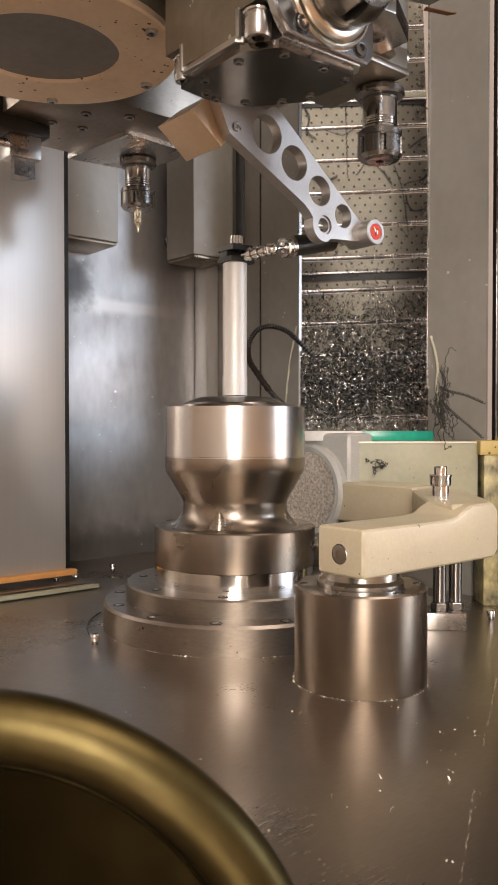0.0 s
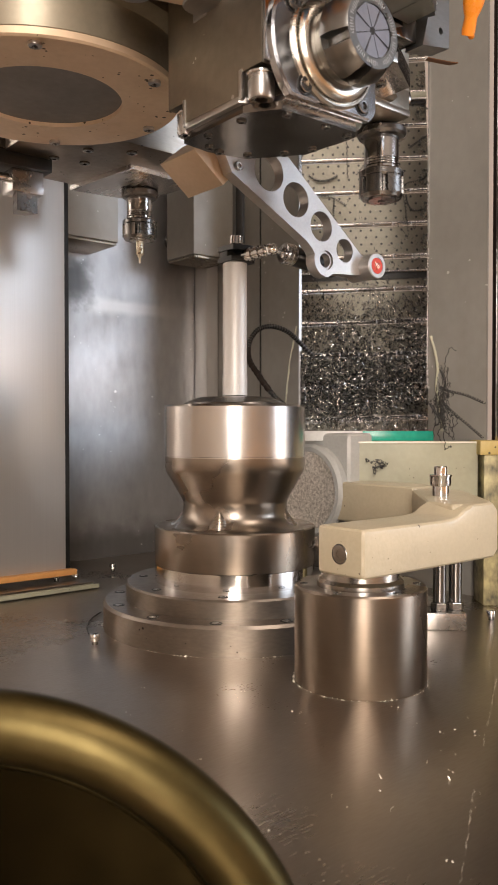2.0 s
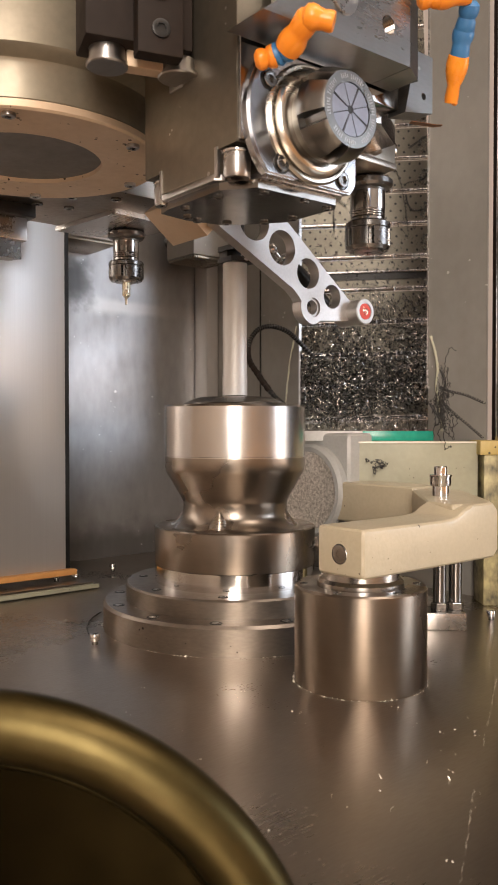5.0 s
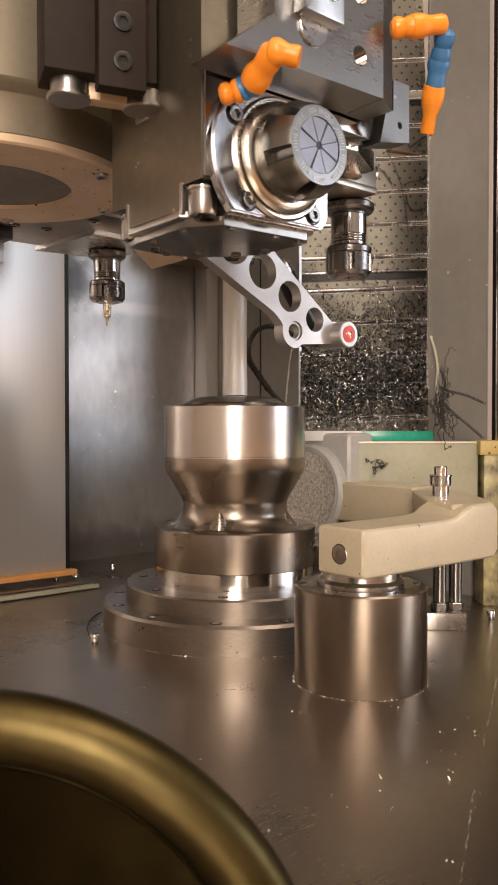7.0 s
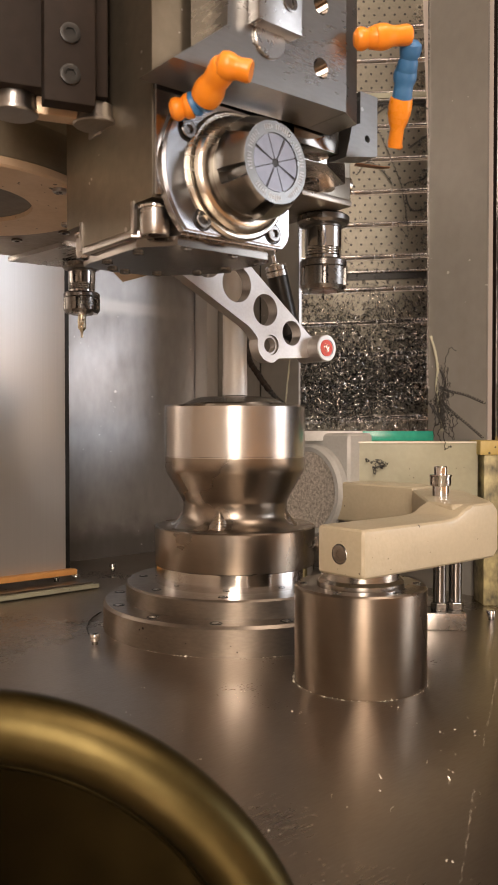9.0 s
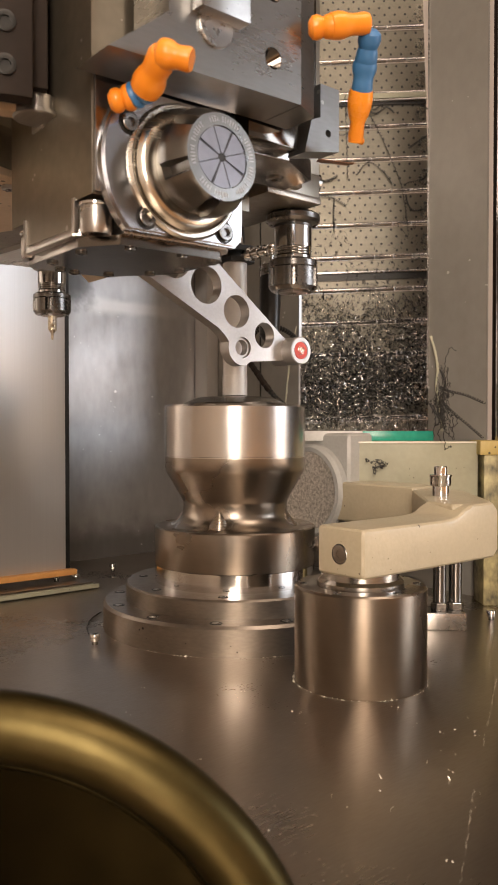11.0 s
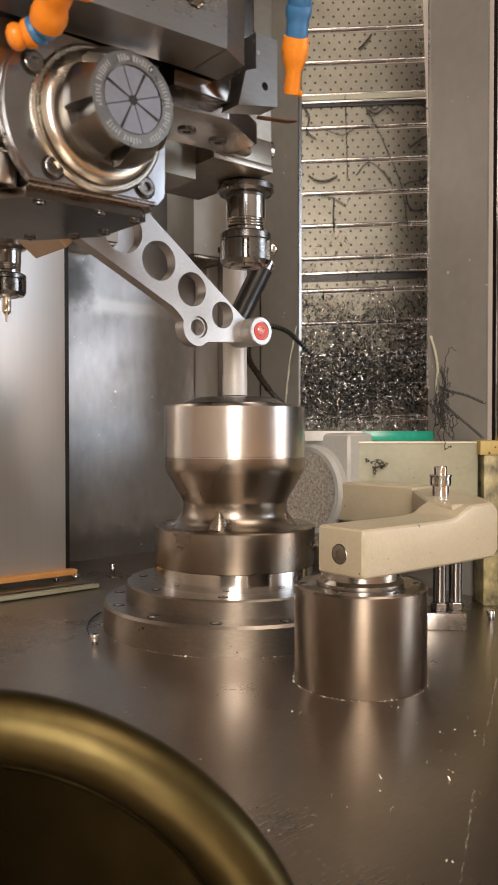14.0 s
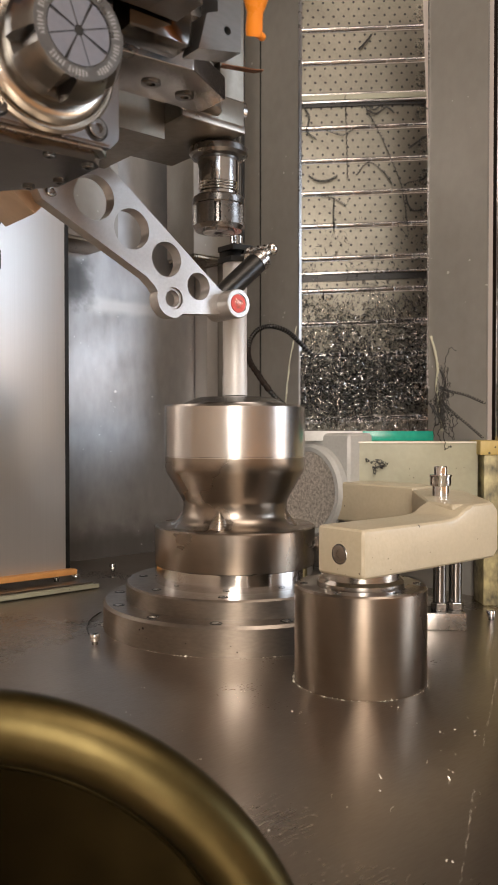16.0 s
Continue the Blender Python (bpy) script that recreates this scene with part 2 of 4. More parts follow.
def thing(name, label, category, m=None, group=""):
    ob = new(name)
    ob.empty_display_size = 0.02
    ob.matrix_basis = m or Matrix()
    return tagged(ob, label, category, group)


def setting(name, bm, material, label=""):
    return tagged(part(name, bm, material, None), label, kind="structure")


def box(x0, x1, y0, y1, z0, z1, bevel=0.0, bm=None, m=None, seg=2):
    t = bmesh.new()
    v = bmesh.ops.create_cube(t, size=1)["verts"]
    for q in v:
        q.co = Vector(((x0 + x1) / 2 + q.co.x * (x1 - x0), (y0 + y1) / 2 + q.co.y * (y1 - y0), (z0 + z1) / 2 + q.co.z * (z1 - z0)))
    if bevel:
        bmesh.ops.bevel(t, geom=list(t.edges), offset=bevel, segments=seg, profile=0.6, affect="EDGES")
    return merge(t, bm, m)


def merge(t, bm=None, m=None):
    if m is not None:
        t.transform(m)
    if bm is None:
        return t
    me = bpy.data.meshes.new("tmp")
    t.to_mesh(me)
    t.free()
    bm.from_mesh(me)
    bpy.data.meshes.remove(me)
    return bm


def lathe(profile, seg=64, bm=None, m=None):
    """Turns (radius, height) pairs round z; the ends close where the radius is zero."""
    t = bmesh.new()
    rings = []
    for r, z in profile:
        if r < 1e-6:
            rings.append([t.verts.new((0, 0, z))])
        else:
            rings.append([t.verts.new((r * math.cos(2 * math.pi * k / seg), r * math.sin(2 * math.pi * k / seg), z)) for k in range(seg)])
    for a, b in zip(rings, rings[1:]):
        for k in range(seg):
            j = (k + 1) % seg
            if len(a) == 1 and len(b) == 1:
                continue
            if len(a) == 1:
                t.faces.new((a[0], b[k], b[j]))
            elif len(b) == 1:
                t.faces.new((a[k], a[j], b[0]))
            else:
                t.faces.new((a[k], a[j], b[j], b[k]))
    return merge(t, bm, m)


def rod(r, z0, z1, ch=0.0006, seg=32, bm=None, m=None):
    ch = min(ch, r * 0.4, abs(z1 - z0) * 0.4)
    return lathe([(0, z0), (r - ch, z0), (r, z0 + ch), (r, z1 - ch), (r - ch, z1), (0, z1)], seg, bm, m)


def ring(r0, r1, z0, z1, ch=0.0006, seg=64, bm=None, m=None):
    return lathe([(r0, z0), (r1 - ch, z0), (r1, z0 + ch), (r1, z1 - ch), (r1 - ch, z1), (r0, z1), (r0, z0)], seg, bm, m)


def circle(cx, cy, r, seg=32):
    return [(cx + r * math.cos(2 * math.pi * k / seg), cy + r * math.sin(2 * math.pi * k / seg)) for k in range(seg)]


def slab(outline, z0, z1, holes=(), bm=None, m=None):
    """An outline in x, y with holes through it, from z0 to z1."""
    t = bmesh.new()
    edges, loops = [], []
    for loop in (outline, *holes):
        vs = [t.verts.new((x, y, z0)) for x, y in loop]
        loops.append(vs)
        edges += [t.edges.new((vs[k], vs[(k + 1) % len(vs)])) for k in range(len(vs))]
    if holes:
        bmesh.ops.triangle_fill(t, edges=edges, use_beauty=True, use_dissolve=False)
    else:
        t.faces.new(loops[0])
    top = {}
    low = list(t.faces)
    for vs in loops:
        for v in vs:
            top[v] = t.verts.new((v.co.x, v.co.y, z1))
    for f in low:
        t.faces.new([top[v] for v in reversed(f.verts)])
    for vs in loops:
        for k in range(len(vs)):
            a, b = vs[k], vs[(k + 1) % len(vs)]
            t.faces.new((a, b, top[b], top[a]))
    return merge(t, bm, m)


def tube(points, r, seg=10, bm=None, taper=None):
    """A round tube along points."""
    t = bmesh.new()
    pts = [Vector(p) for p in points]
    rings, ref = [], None
    for k, p in enumerate(pts):
        d = (pts[min(k + 1, len(pts) - 1)] - pts[max(k - 1, 0)]).normalized()
        if ref is None:
            ref = d.orthogonal().normalized()
        ref = (ref - d * ref.dot(d)).normalized()
        side = d.cross(ref)
        rr = taper[k] if taper else r
        rings.append([t.verts.new(p + rr * (ref * math.cos(2 * math.pi * j / seg) + side * math.sin(2 * math.pi * j / seg))) for j in range(seg)])
    for a, b in zip(rings, rings[1:]):
        for j in range(seg):
            i = (j + 1) % seg
            t.faces.new((a[j], a[i], b[i], b[j]))
    t.faces.new(list(reversed(rings[0])))
    t.faces.new(rings[-1])
    return merge(t, bm)


def spline(points, n=8):
    """A smooth run through points."""
    p = [Vector(q) for q in points]
    p = [p[0] * 2 - p[1], *p, p[-1] * 2 - p[-2]]
    out = []
    for k in range(1, len(p) - 2):
        for s in range(n):
            t = s / n
            a, b, c, d = p[k - 1], p[k], p[k + 1], p[k + 2]
            out.append(0.5 * ((2 * b) + (c - a) * t + (2 * a - 5 * b + 4 * c - d) * t * t + (3 * b - a - 3 * c + d) * t ** 3))
    out.append(p[-2])
    return out


TO_FRONT = Matrix.Rotation(radians(90), 4, "X")      # local z turns to -y
TO_LEFT = Matrix.Rotation(radians(-90), 4, "Y")      # local z turns to -x
DOWN = Matrix.Rotation(radians(180), 4, "X")


def socket_head(r, h, hexr=None):
    """A socket cap screw's head: knurl-free cylinder with a sunk hexagon."""
    bm = bmesh.new()
    hexr = hexr or r * 0.5
    lathe([(r * 0.98, 0), (r, h * 0.15), (r, h * 0.88), (r * 0.9, h), (hexr * 1.15, h)], 24, bm)
    t = bmesh.new()
    a = [t.verts.new((hexr * 1.15 * math.cos(2 * math.pi * k / 24), hexr * 1.15 * math.sin(2 * math.pi * k / 24), h)) for k in range(24)]
    b = [t.verts.new((hexr * 0.95 * math.cos(math.pi / 3 * round(k / 4)), hexr * 0.95 * math.sin(math.pi / 3 * round(k / 4)), h * 0.98)) for k in range(24)]
    c = [t.verts.new((v.co.x, v.co.y, h * 0.35)) for v in b]
    for k in range(24):
        j = (k + 1) % 24
        for q in ((a[k], a[j], b[j], b[k]), (b[k], b[j], c[j], c[k])):
            try:
                t.faces.new(q)
            except ValueError:
                pass
    try:
        t.faces.new(c)
    except ValueError:
        pass
    bmesh.ops.remove_doubles(t, verts=t.verts, dist=1e-6)
    merge(t, bm)
    return bm


def rounded_slab(outline, z0, z1, r, bm=None, m=None):
    t = slab(outline, z0, z1)
    bmesh.ops.recalc_face_normals(t, faces=t.faces)
    bmesh.ops.bevel(t, geom=list(t.edges), offset=r, segments=3, profile=0.6, affect="EDGES")
    return merge(t, bm, m)


# ---- unseen workshop, added round the machine to bounce light ----
setting("floor", box(-2.4, 3.2, -2.7, 0.9, -0.92, -0.86), BOUNCE_FLOOR, "unseen workshop floor, tinted tan for warm reflections")
setting("ceiling", box(-2.4, 3.2, -2.7, 0.9, 2.3, 2.36), PLASTER, "plain unseen workshop ceiling")
setting("wall_west", box(-2.46, -2.4, -2.7, 0.9, -0.86, 2.3), PLASTER, "plain unseen workshop wall")
setting("wall_east", box(3.2, 3.26, -2.7, 0.9, -0.86, 2.3), PLASTER_DARK, "unseen workshop wall, dark for contrast in reflections")
setting("wall_north", box(-2.4, 3.2, 0.9, 0.96, -0.86, 2.3), PLASTER, "plain unseen workshop wall")
setting("wall_south", box(-2.4, 3.2, -2.76, -2.7, 0.18, 2.3), PLASTER_DARK, "unseen workshop wall, dark for contrast in reflections")
# added out of view so the door leaf mirrors something warm
setting("wall_south_bounce", box(-2.4, 3.2, -2.76, -2.695, -0.86, 0.178), BOUNCE_TAN, "unseen tan lower wall added as a warm reflector")

# ---- machine enclosure ----
setting("machine_table", box(-0.75, 0.60, -0.78, 0.43, -0.10, 0.0, 0.004), TABLE, "oily ground steel machine table with scratches")
setting("machine_base", box(-0.73, 0.58, -0.76, 0.42, -0.86, -0.10, 0.01), PALE, "pale green machine base under the table")
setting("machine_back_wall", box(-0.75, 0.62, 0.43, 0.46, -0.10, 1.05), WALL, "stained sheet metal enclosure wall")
w = bmesh.new()
box(0.2836, 0.2866, 0.2105, 0.43, 0.0, 1.05, 0, w)
box(0.2836, 0.2866, -0.0965, -0.016, 0.0, 1.05, 0, w)
box(0.2836, 0.2866, -0.016, 0.2105, 0.0, 0.188, 0, w)
setting("machine_side_wall", w, WALL2, "grey painted enclosure wall with chip opening")
# near-black colour supplies the recess's shade
setting("recess_shade_panel", box(0.312, 0.322, -0.30, -0.085, 0.0, 1.05), RUBBER, "near-black panel standing in for shade beside the column")
setting("trim", box(0.2870, 0.2905, -0.1085, -0.1058, 0.0, 1.05, 0.0006), POLISHED, "bright vertical trim")
# out of view; keeps overhead light off the rear of the table
setting("machine_roof_blocker", box(-0.75, 0.60, 0.0, 0.43, 1.05, 1.08), WALL2, "unseen grey sheet roof added to block light from above")


def build_left_door():
    d = thing("sliding_door", "brushed stainless sliding door leaf standing over the table rail", "door")
    part("leaf", box(-0.75, -0.046, 0.272, 0.292, 0.018, 0.98, 0.0015), SHEET, d)
    # black strip stands in for the shaded gap between door edge and wall
    part("edge_shade", box(-0.0458, -0.0370, 0.279, 0.291, 0.018, 0.98, 0.0015), BLACK, d, "black strip standing in for shade at the door's edge")
    part("seal", box(-0.75, -0.036, 0.262, 0.274, 0.0135, 0.0205, 0.0015), ORANGE_RUBBER, d, "orange rubber seal strip")
    r = thing("guide_rail", "low steel guide rail with pale strip on the table", "rail")
    part("bar", box(-0.75, -0.028, 0.236, 0.262, 0.0, 0.008, 0.0008), FLANGE, r)
    part("lip", box(-0.75, -0.024, 0.230, 0.2365, 0.001, 0.006, 0.0008), PALE, r, "pale green lip")


build_left_door()


def build_workpiece():
    f = thing("mounting_flange", "stepped dark steel mounting flange with socket screws on the table", "flange")
    part("lower_disc", lathe([(0, 0), (0.129, 0), (0.129, 0.0235), (0.1268, 0.0262), (0.106, 0.0262), (0, 0.0262)], 128), FLANGE, f)
    part("upper_disc", lathe([(0, 0.026), (0.1068, 0.0262), (0.1068, 0.0418), (0.1052, 0.0434), (0, 0.0434)], 128), FLANGE, f)
    for rr, z, n, a0, q in ((0.1175, 0.0258, 12, 13.5, 0.0056), (0.0925, 0.0430, 8, 0.0, 0.0046)):
        for k in range(n):
            a = radians(a0 + 360 / n * k)
            o = part("counterbore", ring(q * 0.70, q, 0, 0.0009, 0.0003, 24), BLACK, f, "dark counterbore")
            o.matrix_basis = pose(rr * math.cos(a), rr * math.sin(a), z)
            b = bmesh.new()
            ring(q * 0.36, q * 0.66, 0, 0.0010, 0.0003, 20, b)
            part("screw", b, MILLED, o)
    c = thing("turned_workpiece", "bright turned steel workpiece with waisted neck on a flange", "workpiece")
    part("base_ring", lathe([(0, 0.0434), (0.0788, 0.0434), (0.0788, 0.0598), (0, 0.0598)], 128), GROUND, c, "mirror-ground base ring")
    neck = [(0, 0.0600), (0.0788, 0.0602), (0.0790, 0.0612), (0.0790, 0.0958), (0.0778, 0.0970), (0.0700, 0.0968)]
    for k in range(1, 9):
        a = math.pi / 2 * k / 8
        neck.append((0.0700 - 0.0185 * math.sin(a), 0.0968 + 0.0150 * (1 - math.cos(a))))
    neck += [(0.0513, 0.1190), (0.0522, 0.1225), (0.0676, 0.1495), (0.0690, 0.1535), (0.0690, 0.1640)]
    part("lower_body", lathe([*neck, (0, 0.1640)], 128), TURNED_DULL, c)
    part("head", lathe([(0, 0.1640), (0.0687, 0.1640), (0.0687, 0.1652), (0.0693, 0.1655), (0.0693, 0.2125), (0.0675, 0.2146), (0.050, 0.2146), (0, 0.2146)], 128), TURNED, c)
    part("cap", lathe([(0, 0.2146), (0.0510, 0.2146), (0.0500, 0.2165), (0.0400, 0.2210), (0.0340, 0.2225), (0, 0.2240)], 96), NUT, c, "bevelled shiny cap")
    for k in range(4):
        a = radians(90 * k - 15.5) + math.atan2(-AHEAD.y, -AHEAD.x)
        prof = [(0, 0.0)]
        for q in range(16):
            rr = 0.0142 * (1 - q / 16) ** 1.15 + 0.0003
            prof += [(rr, 0.0013 * q), (rr * 0.985, 0.0013 * q + 0.0010)]
        prof.append((0, 0.0218))
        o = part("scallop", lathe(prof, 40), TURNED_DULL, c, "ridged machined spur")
        o.matrix_basis = pose(0.0500 * math.cos(a), 0.0500 * math.sin(a), 0.0955)
    r = thing("pillar", "satin aluminium test pillar standing on the workpiece", "pillar")
    part("rod", rod(0.0120, 0.2240, 0.3545, 0.0008, 48), PILLAR, r)
    part("foot", ring(0.0118, 0.0123, 0.2240, 0.2440, 0.0003, 48), PILLAR, r)
    return c


build_workpiece()

PIVOT = Vector((0.0101, -0.0437, 0.3627))


def build_bracket():
    b = thing("pivot_bracket", "black clamp bracket with knurled screw and magnetic cup", "bracket")
    m = Matrix.Translation((0, 0, 0.3545))
    part("clamp", slab([(-0.014, -0.012), (0.012, -0.015), (0.017, -0.010), (0.014, 0.011), (-0.012, 0.012)], 0.0, 0.0045, (), None, m), BLACK, b)
    part("jaw", slab([(-0.012, -0.012), (0.010, -0.016), (0.015, -0.008), (0.012, 0.011), (-0.012, 0.012)], 0.0110, 0.0160, (), None, m), BLACK, b)
    part("web", box(-0.011, 0.006, -0.002, 0.011, 0.0045, 0.0110, 0.0008, None, m), BLACK, b)
    k = rod(0.0042, 0.016, 0.019, 0.0005, 24)
    k2 = bmesh.new()
    pts = []
    for j in range(48):
        a = 2 * math.pi * j / 48
        q = 0.0064 if j % 4 < 2 else 0.0057
        pts.append((q * math.cos(a), q * math.sin(a)))
    slab(pts, 0.019, 0.0265, (), k)
    o = part("knurled_screw", k, POLISHED, b, "knurled steel thumbscrew")
    o.matrix_basis = m @ pose(0.001, -0.001, 0)
    start = Vector((0.0030, -0.0120, 0.3605))
    d = PIVOT - start
    arm = d.to_track_quat("Z", "Y").to_matrix().to_4x4()
    s = lathe([(0, 0), (0.0055, 0), (0.0055, 0.006), (0.0068, 0.0065), (0.0068, 0.010), (0.0050, 0.0105), (0.0050, 0.014), (0.0064, 0.0145), (0.0064, 0.018), (0.0045, 0.0186), (0.0045, 0.022), (0.0058, 0.0225), (0.0058, 0.0255), (0.0042, 0.026), (0.0030, d.length - 0.0045), (0, d.length - 0.0045)], 32)
    o = part("cup_stem", s, POLISHED, b, "stepped polished cup stem")
    o.matrix_basis = Matrix.Translation(start) @ arm
    t = bmesh.new()
    bmesh.ops.create_uvsphere(t, u_segments=24, v_segments=16, radius=0.0062)
    o = part("ball", t, POLISHED, b, "polished pivot ball")
    o.matrix_basis = Matrix.Translation(PIVOT)


build_bracket()


def build_ballbar():
    """Lies along x from the pivot to the far ball."""
    b = thing("ballbar", "black telescoping ball bar with knurled grip and steel collars", "measuring bar")
    z_to_x = Matrix.Rotation(radians(90), 4, "Y")
    part("neck", lathe([(0, 0.004), (0.0022, 0.004), (0.0022, 0.013), (0.0050, 0.014), (0.0050, 0.0155), (0, 0.0155)], 24, None, z_to_x), POLISHED, b, "steel neck")
    part("collar", lathe([(0, 0.0150), (0.0088, 0.0150), (0.0102, 0.0165), (0.0102, 0.0200), (0.0096, 0.0205), (0.0104, 0.0212), (0.0104, 0.0260), (0, 0.0260)], 40, None, z_to_x), MILLED, b, "ringed steel collar")
    g = bmesh.new()
    n, mrows = 40, 14
    rows = []
    for i in range(mrows + 1):
        x = 0.026 + 0.030 * i / mrows
        rows.append([g.verts.new((x, (0.0100 if (i + j) % 2 else 0.0095) * math.cos(2 * math.pi * j / n), (0.0100 if (i + j) % 2 else 0.0095) * math.sin(2 * math.pi * j / n))) for j in range(n)])
    for a, c in zip(rows, rows[1:]):
        for j in range(n):
            g.faces.new((a[j], a[(j + 1) % n], c[(j + 1) % n], c[j]))
    g.faces.new(rows[0])
    g.faces.new(rows[-1])
    part("grip", g, BLACK, b, "black knurled grip")
    part("sleeve", lathe([(0, 0.056), (0.0098, 0.056), (0.0098, 0.082), (0.0070, 0.086), (0.0035, 0.089), (0.0030, 0.095), (0, 0.095)], 32, None, z_to_x), BLACK, b)
    t = bmesh.new()
    bmesh.ops.create_uvsphere(t, u_segments=20, v_segments=14, radius=0.006)
    t.transform(Matrix.Translation((0.1, 0, 0)))
    part("end_ball", t, POLISHED, b, "polished end ball")
    return b


BALLBAR = build_ballbar()


# ---- moving head; its origin is the far ball of the bar ----
def build_arm():
    a = thing("perforated_arm", "satin aluminium arm with round lightening holes and end boss", "arm")
    xz = Matrix(((1, 0, 0, 0), (0, 0, 1, 0), (0, 1, 0, 0), (0, 0, 0, 1)))   # outline x, y -> x, z; height -> y
    out = [(-0.1725, 0.0610), (-0.0830, 0.0150), (-0.0755, 0.0085)]
    for k in range(9):
        q = radians(165 + 115 * k / 8)
        out.append((-0.0571 + 0.0160 * math.cos(q), 0.0003 + 0.0160 * math.sin(q)))
    out += [(-0.0480, -0.0115), (-0.012, -0.0088), (0.004, -0.004), (0.004, 0.006), (-0.0100, 0.0130), (-0.1185, 0.0970), (-0.1600, 0.1280), (-0.1950, 0.1050)]
    holes = [circle(x, z, r, 40) for x, z, r in ((-0.1298, 0.0697, 0.0172), (-0.0968, 0.0507, 0.0160), (-0.0640, 0.0312, 0.0142), (-0.0320, 0.0127, 0.0115), (-0.0571, 0.0003, 0.0090))]
    part("plate", slab(out, -0.031, -0.019, holes, None, xz), ALU, a)
    part("boss", lathe([(0, 0.012), (0.0125, 0.012), (0.0125, 0.0440), (0.0117, 0.0450), (0.0086, 0.0450), (0.0086, 0.0440), (0, 0.0440)], 40, None, TO_FRONT), ALU, a)
    b = part("badge", rod(0.0078, 0.0436, 0.0448, 0.0002, 32, None, TO_FRONT), RED, a, "round red badge with pale swirl")
    sw = bmesh.new()
    for k in range(3):
        pts = [(0.0042 * (1 - s / 14) * math.cos(k * 2.1 + s * 0.28), 0.0042 * (1 - s / 14) * math.sin(k * 2.1 + s * 0.28), 0.0449) for s in range(12)]
        tube(pts, 0.00042, 6, sw)
    sw.transform(TO_FRONT)
    part("emblem", sw, CARBIDE, b)
    part("bush", ring(0.0068, 0.0090, 0.001, 0.0085, 0.0005, 32, None, Matrix.Translation((-0.0571, -0.0205, 0.0003)) @ TO_FRONT), ALU, a, "aluminium bush")
    part("ball_seat", lathe([(0, 0.004), (0.006, 0.006), (0.009, 0.012), (0.009, 0.019), (0, 0.019)], 24, None, TO_FRONT), MILLED, a)
    # mounting block behind the upper end, cut square to the arm
    blk = [(-0.2040, 0.0770), (-0.1725, 0.0525), (-0.150, 0.075), (-0.1780, 0.0990)]
    part("mounting_block", rounded_slab(blk, -0.0188, 0.034, 0.0008, None, xz), TAN_BLOCK, a, "tan coated mounting block")
    for x, z in ((-0.1655, 0.0676), (-0.1560, 0.0960)):
        o = part("screw", socket_head(0.0042, 0.003), MILLED, a)
        o.matrix_basis = Matrix.Translation((x, -0.0305, z)) @ TO_FRONT
    return a


ARM = build_arm()


def er_holder(parent, name, x, y, top, nut_z0, nut_z1, rn, rb, cutter=None):
    """A collet holder hanging down: collar, ribbed shank with wrench flats, slotted nut."""
    h = new(name)
    h.parent = parent
    h["label"] = "collet tool holder with slotted nut"
    h.matrix_basis = pose(x, y, 0)
    b = bmesh.new()
    lathe([(0, top), (rb * 1.25, top), (rb * 1.42, top - 0.002), (rb * 1.42, top - 0.006), (rb * 1.3, top - 0.008), (rb * 1.02, top - 0.009), (rb * 1.02, top - 0.011), (0, top - 0.011)], 48, b)
    part("collar", b, NUT, h)
    z = top - 0.0105
    prof = [(0, z), (rb, z), (rb, nut_z1 + 0.010)]
    for k in range(4):
        prof += [(rb, nut_z1 + 0.0095 - 0.002 * k), (rb * 0.95, nut_z1 + 0.0088 - 0.002 * k)]
    prof += [(rb * 0.95, nut_z1 - 0.002), (0, nut_z1 - 0.002)]
    part("shank", lathe(prof, 48), POLISHED, h)
    out = []
    for k in range(96):
        a = 2 * math.pi * k / 96
        out.append((rn * (0.80 if k % 16 < 3 else 1.0) * math.cos(a + 3.955), rn * (0.80 if k % 16 < 3 else 1.0) * math.sin(a + 3.955)))
    nb = slab(out, nut_z0 + 0.003, nut_z0 + (nut_z1 - nut_z0) * 0.72)
    lathe([(rn * 0.62, nut_z0), (rn * 0.88, nut_z0), (rn * 0.985, nut_z0 + 0.003), (0, nut_z0 + 0.0031)], 48, nb)
    ring(rb * 0.9, rn, nut_z0 + (nut_z1 - nut_z0) * 0.70, nut_z1, 0.0015, 48, nb)
    part("nut", nb, NUT, h, "dark slotted collet nut")
    for k in range(8):
        a0, a1 = 2 * math.pi * (k + 0.06) / 8, 2 * math.pi * (k + 0.94) / 8
        q = [(rn * 0.2 * math.cos(a0), rn * 0.2 * math.sin(a0)), (rn * 0.6 * math.cos(a0), rn * 0.6 * math.sin(a0)), (rn * 0.6 * math.cos((a0 + a1) / 2), rn * 0.6 * math.sin((a0 + a1) / 2)), (rn * 0.6 * math.cos(a1), rn * 0.6 * math.sin(a1)), (rn * 0.2 * math.cos(a1), rn * 0.2 * math.sin(a1))]
        part("collet_segment", slab(q, nut_z0 - 0.0012, nut_z0 + 0.004), MILLED, h)
    if cutter is not None:
        t = bmesh.new()
        rod(0.0042, cutter + 0.010, nut_z0 + 0.002, 0.0004, 20, t)
        for s in (0, math.pi):
            pts = [(0.0030 * math.cos(s + q * 0.32), 0.0030 * math.sin(s + q * 0.32), cutter + 0.010 + 0.0014 * q) for q in range(8)]
            tube(pts, 0.0018, 8, t)
        lathe([(0, cutter), (0.0012, cutter + 0.001), (0.0014, cutter + 0.0065), (0.0040, cutter + 0.0105), (0, cutter + 0.0105)], 16, t)
        part("cutter", t, CARBIDE, h, "straw-coloured coated end mill")
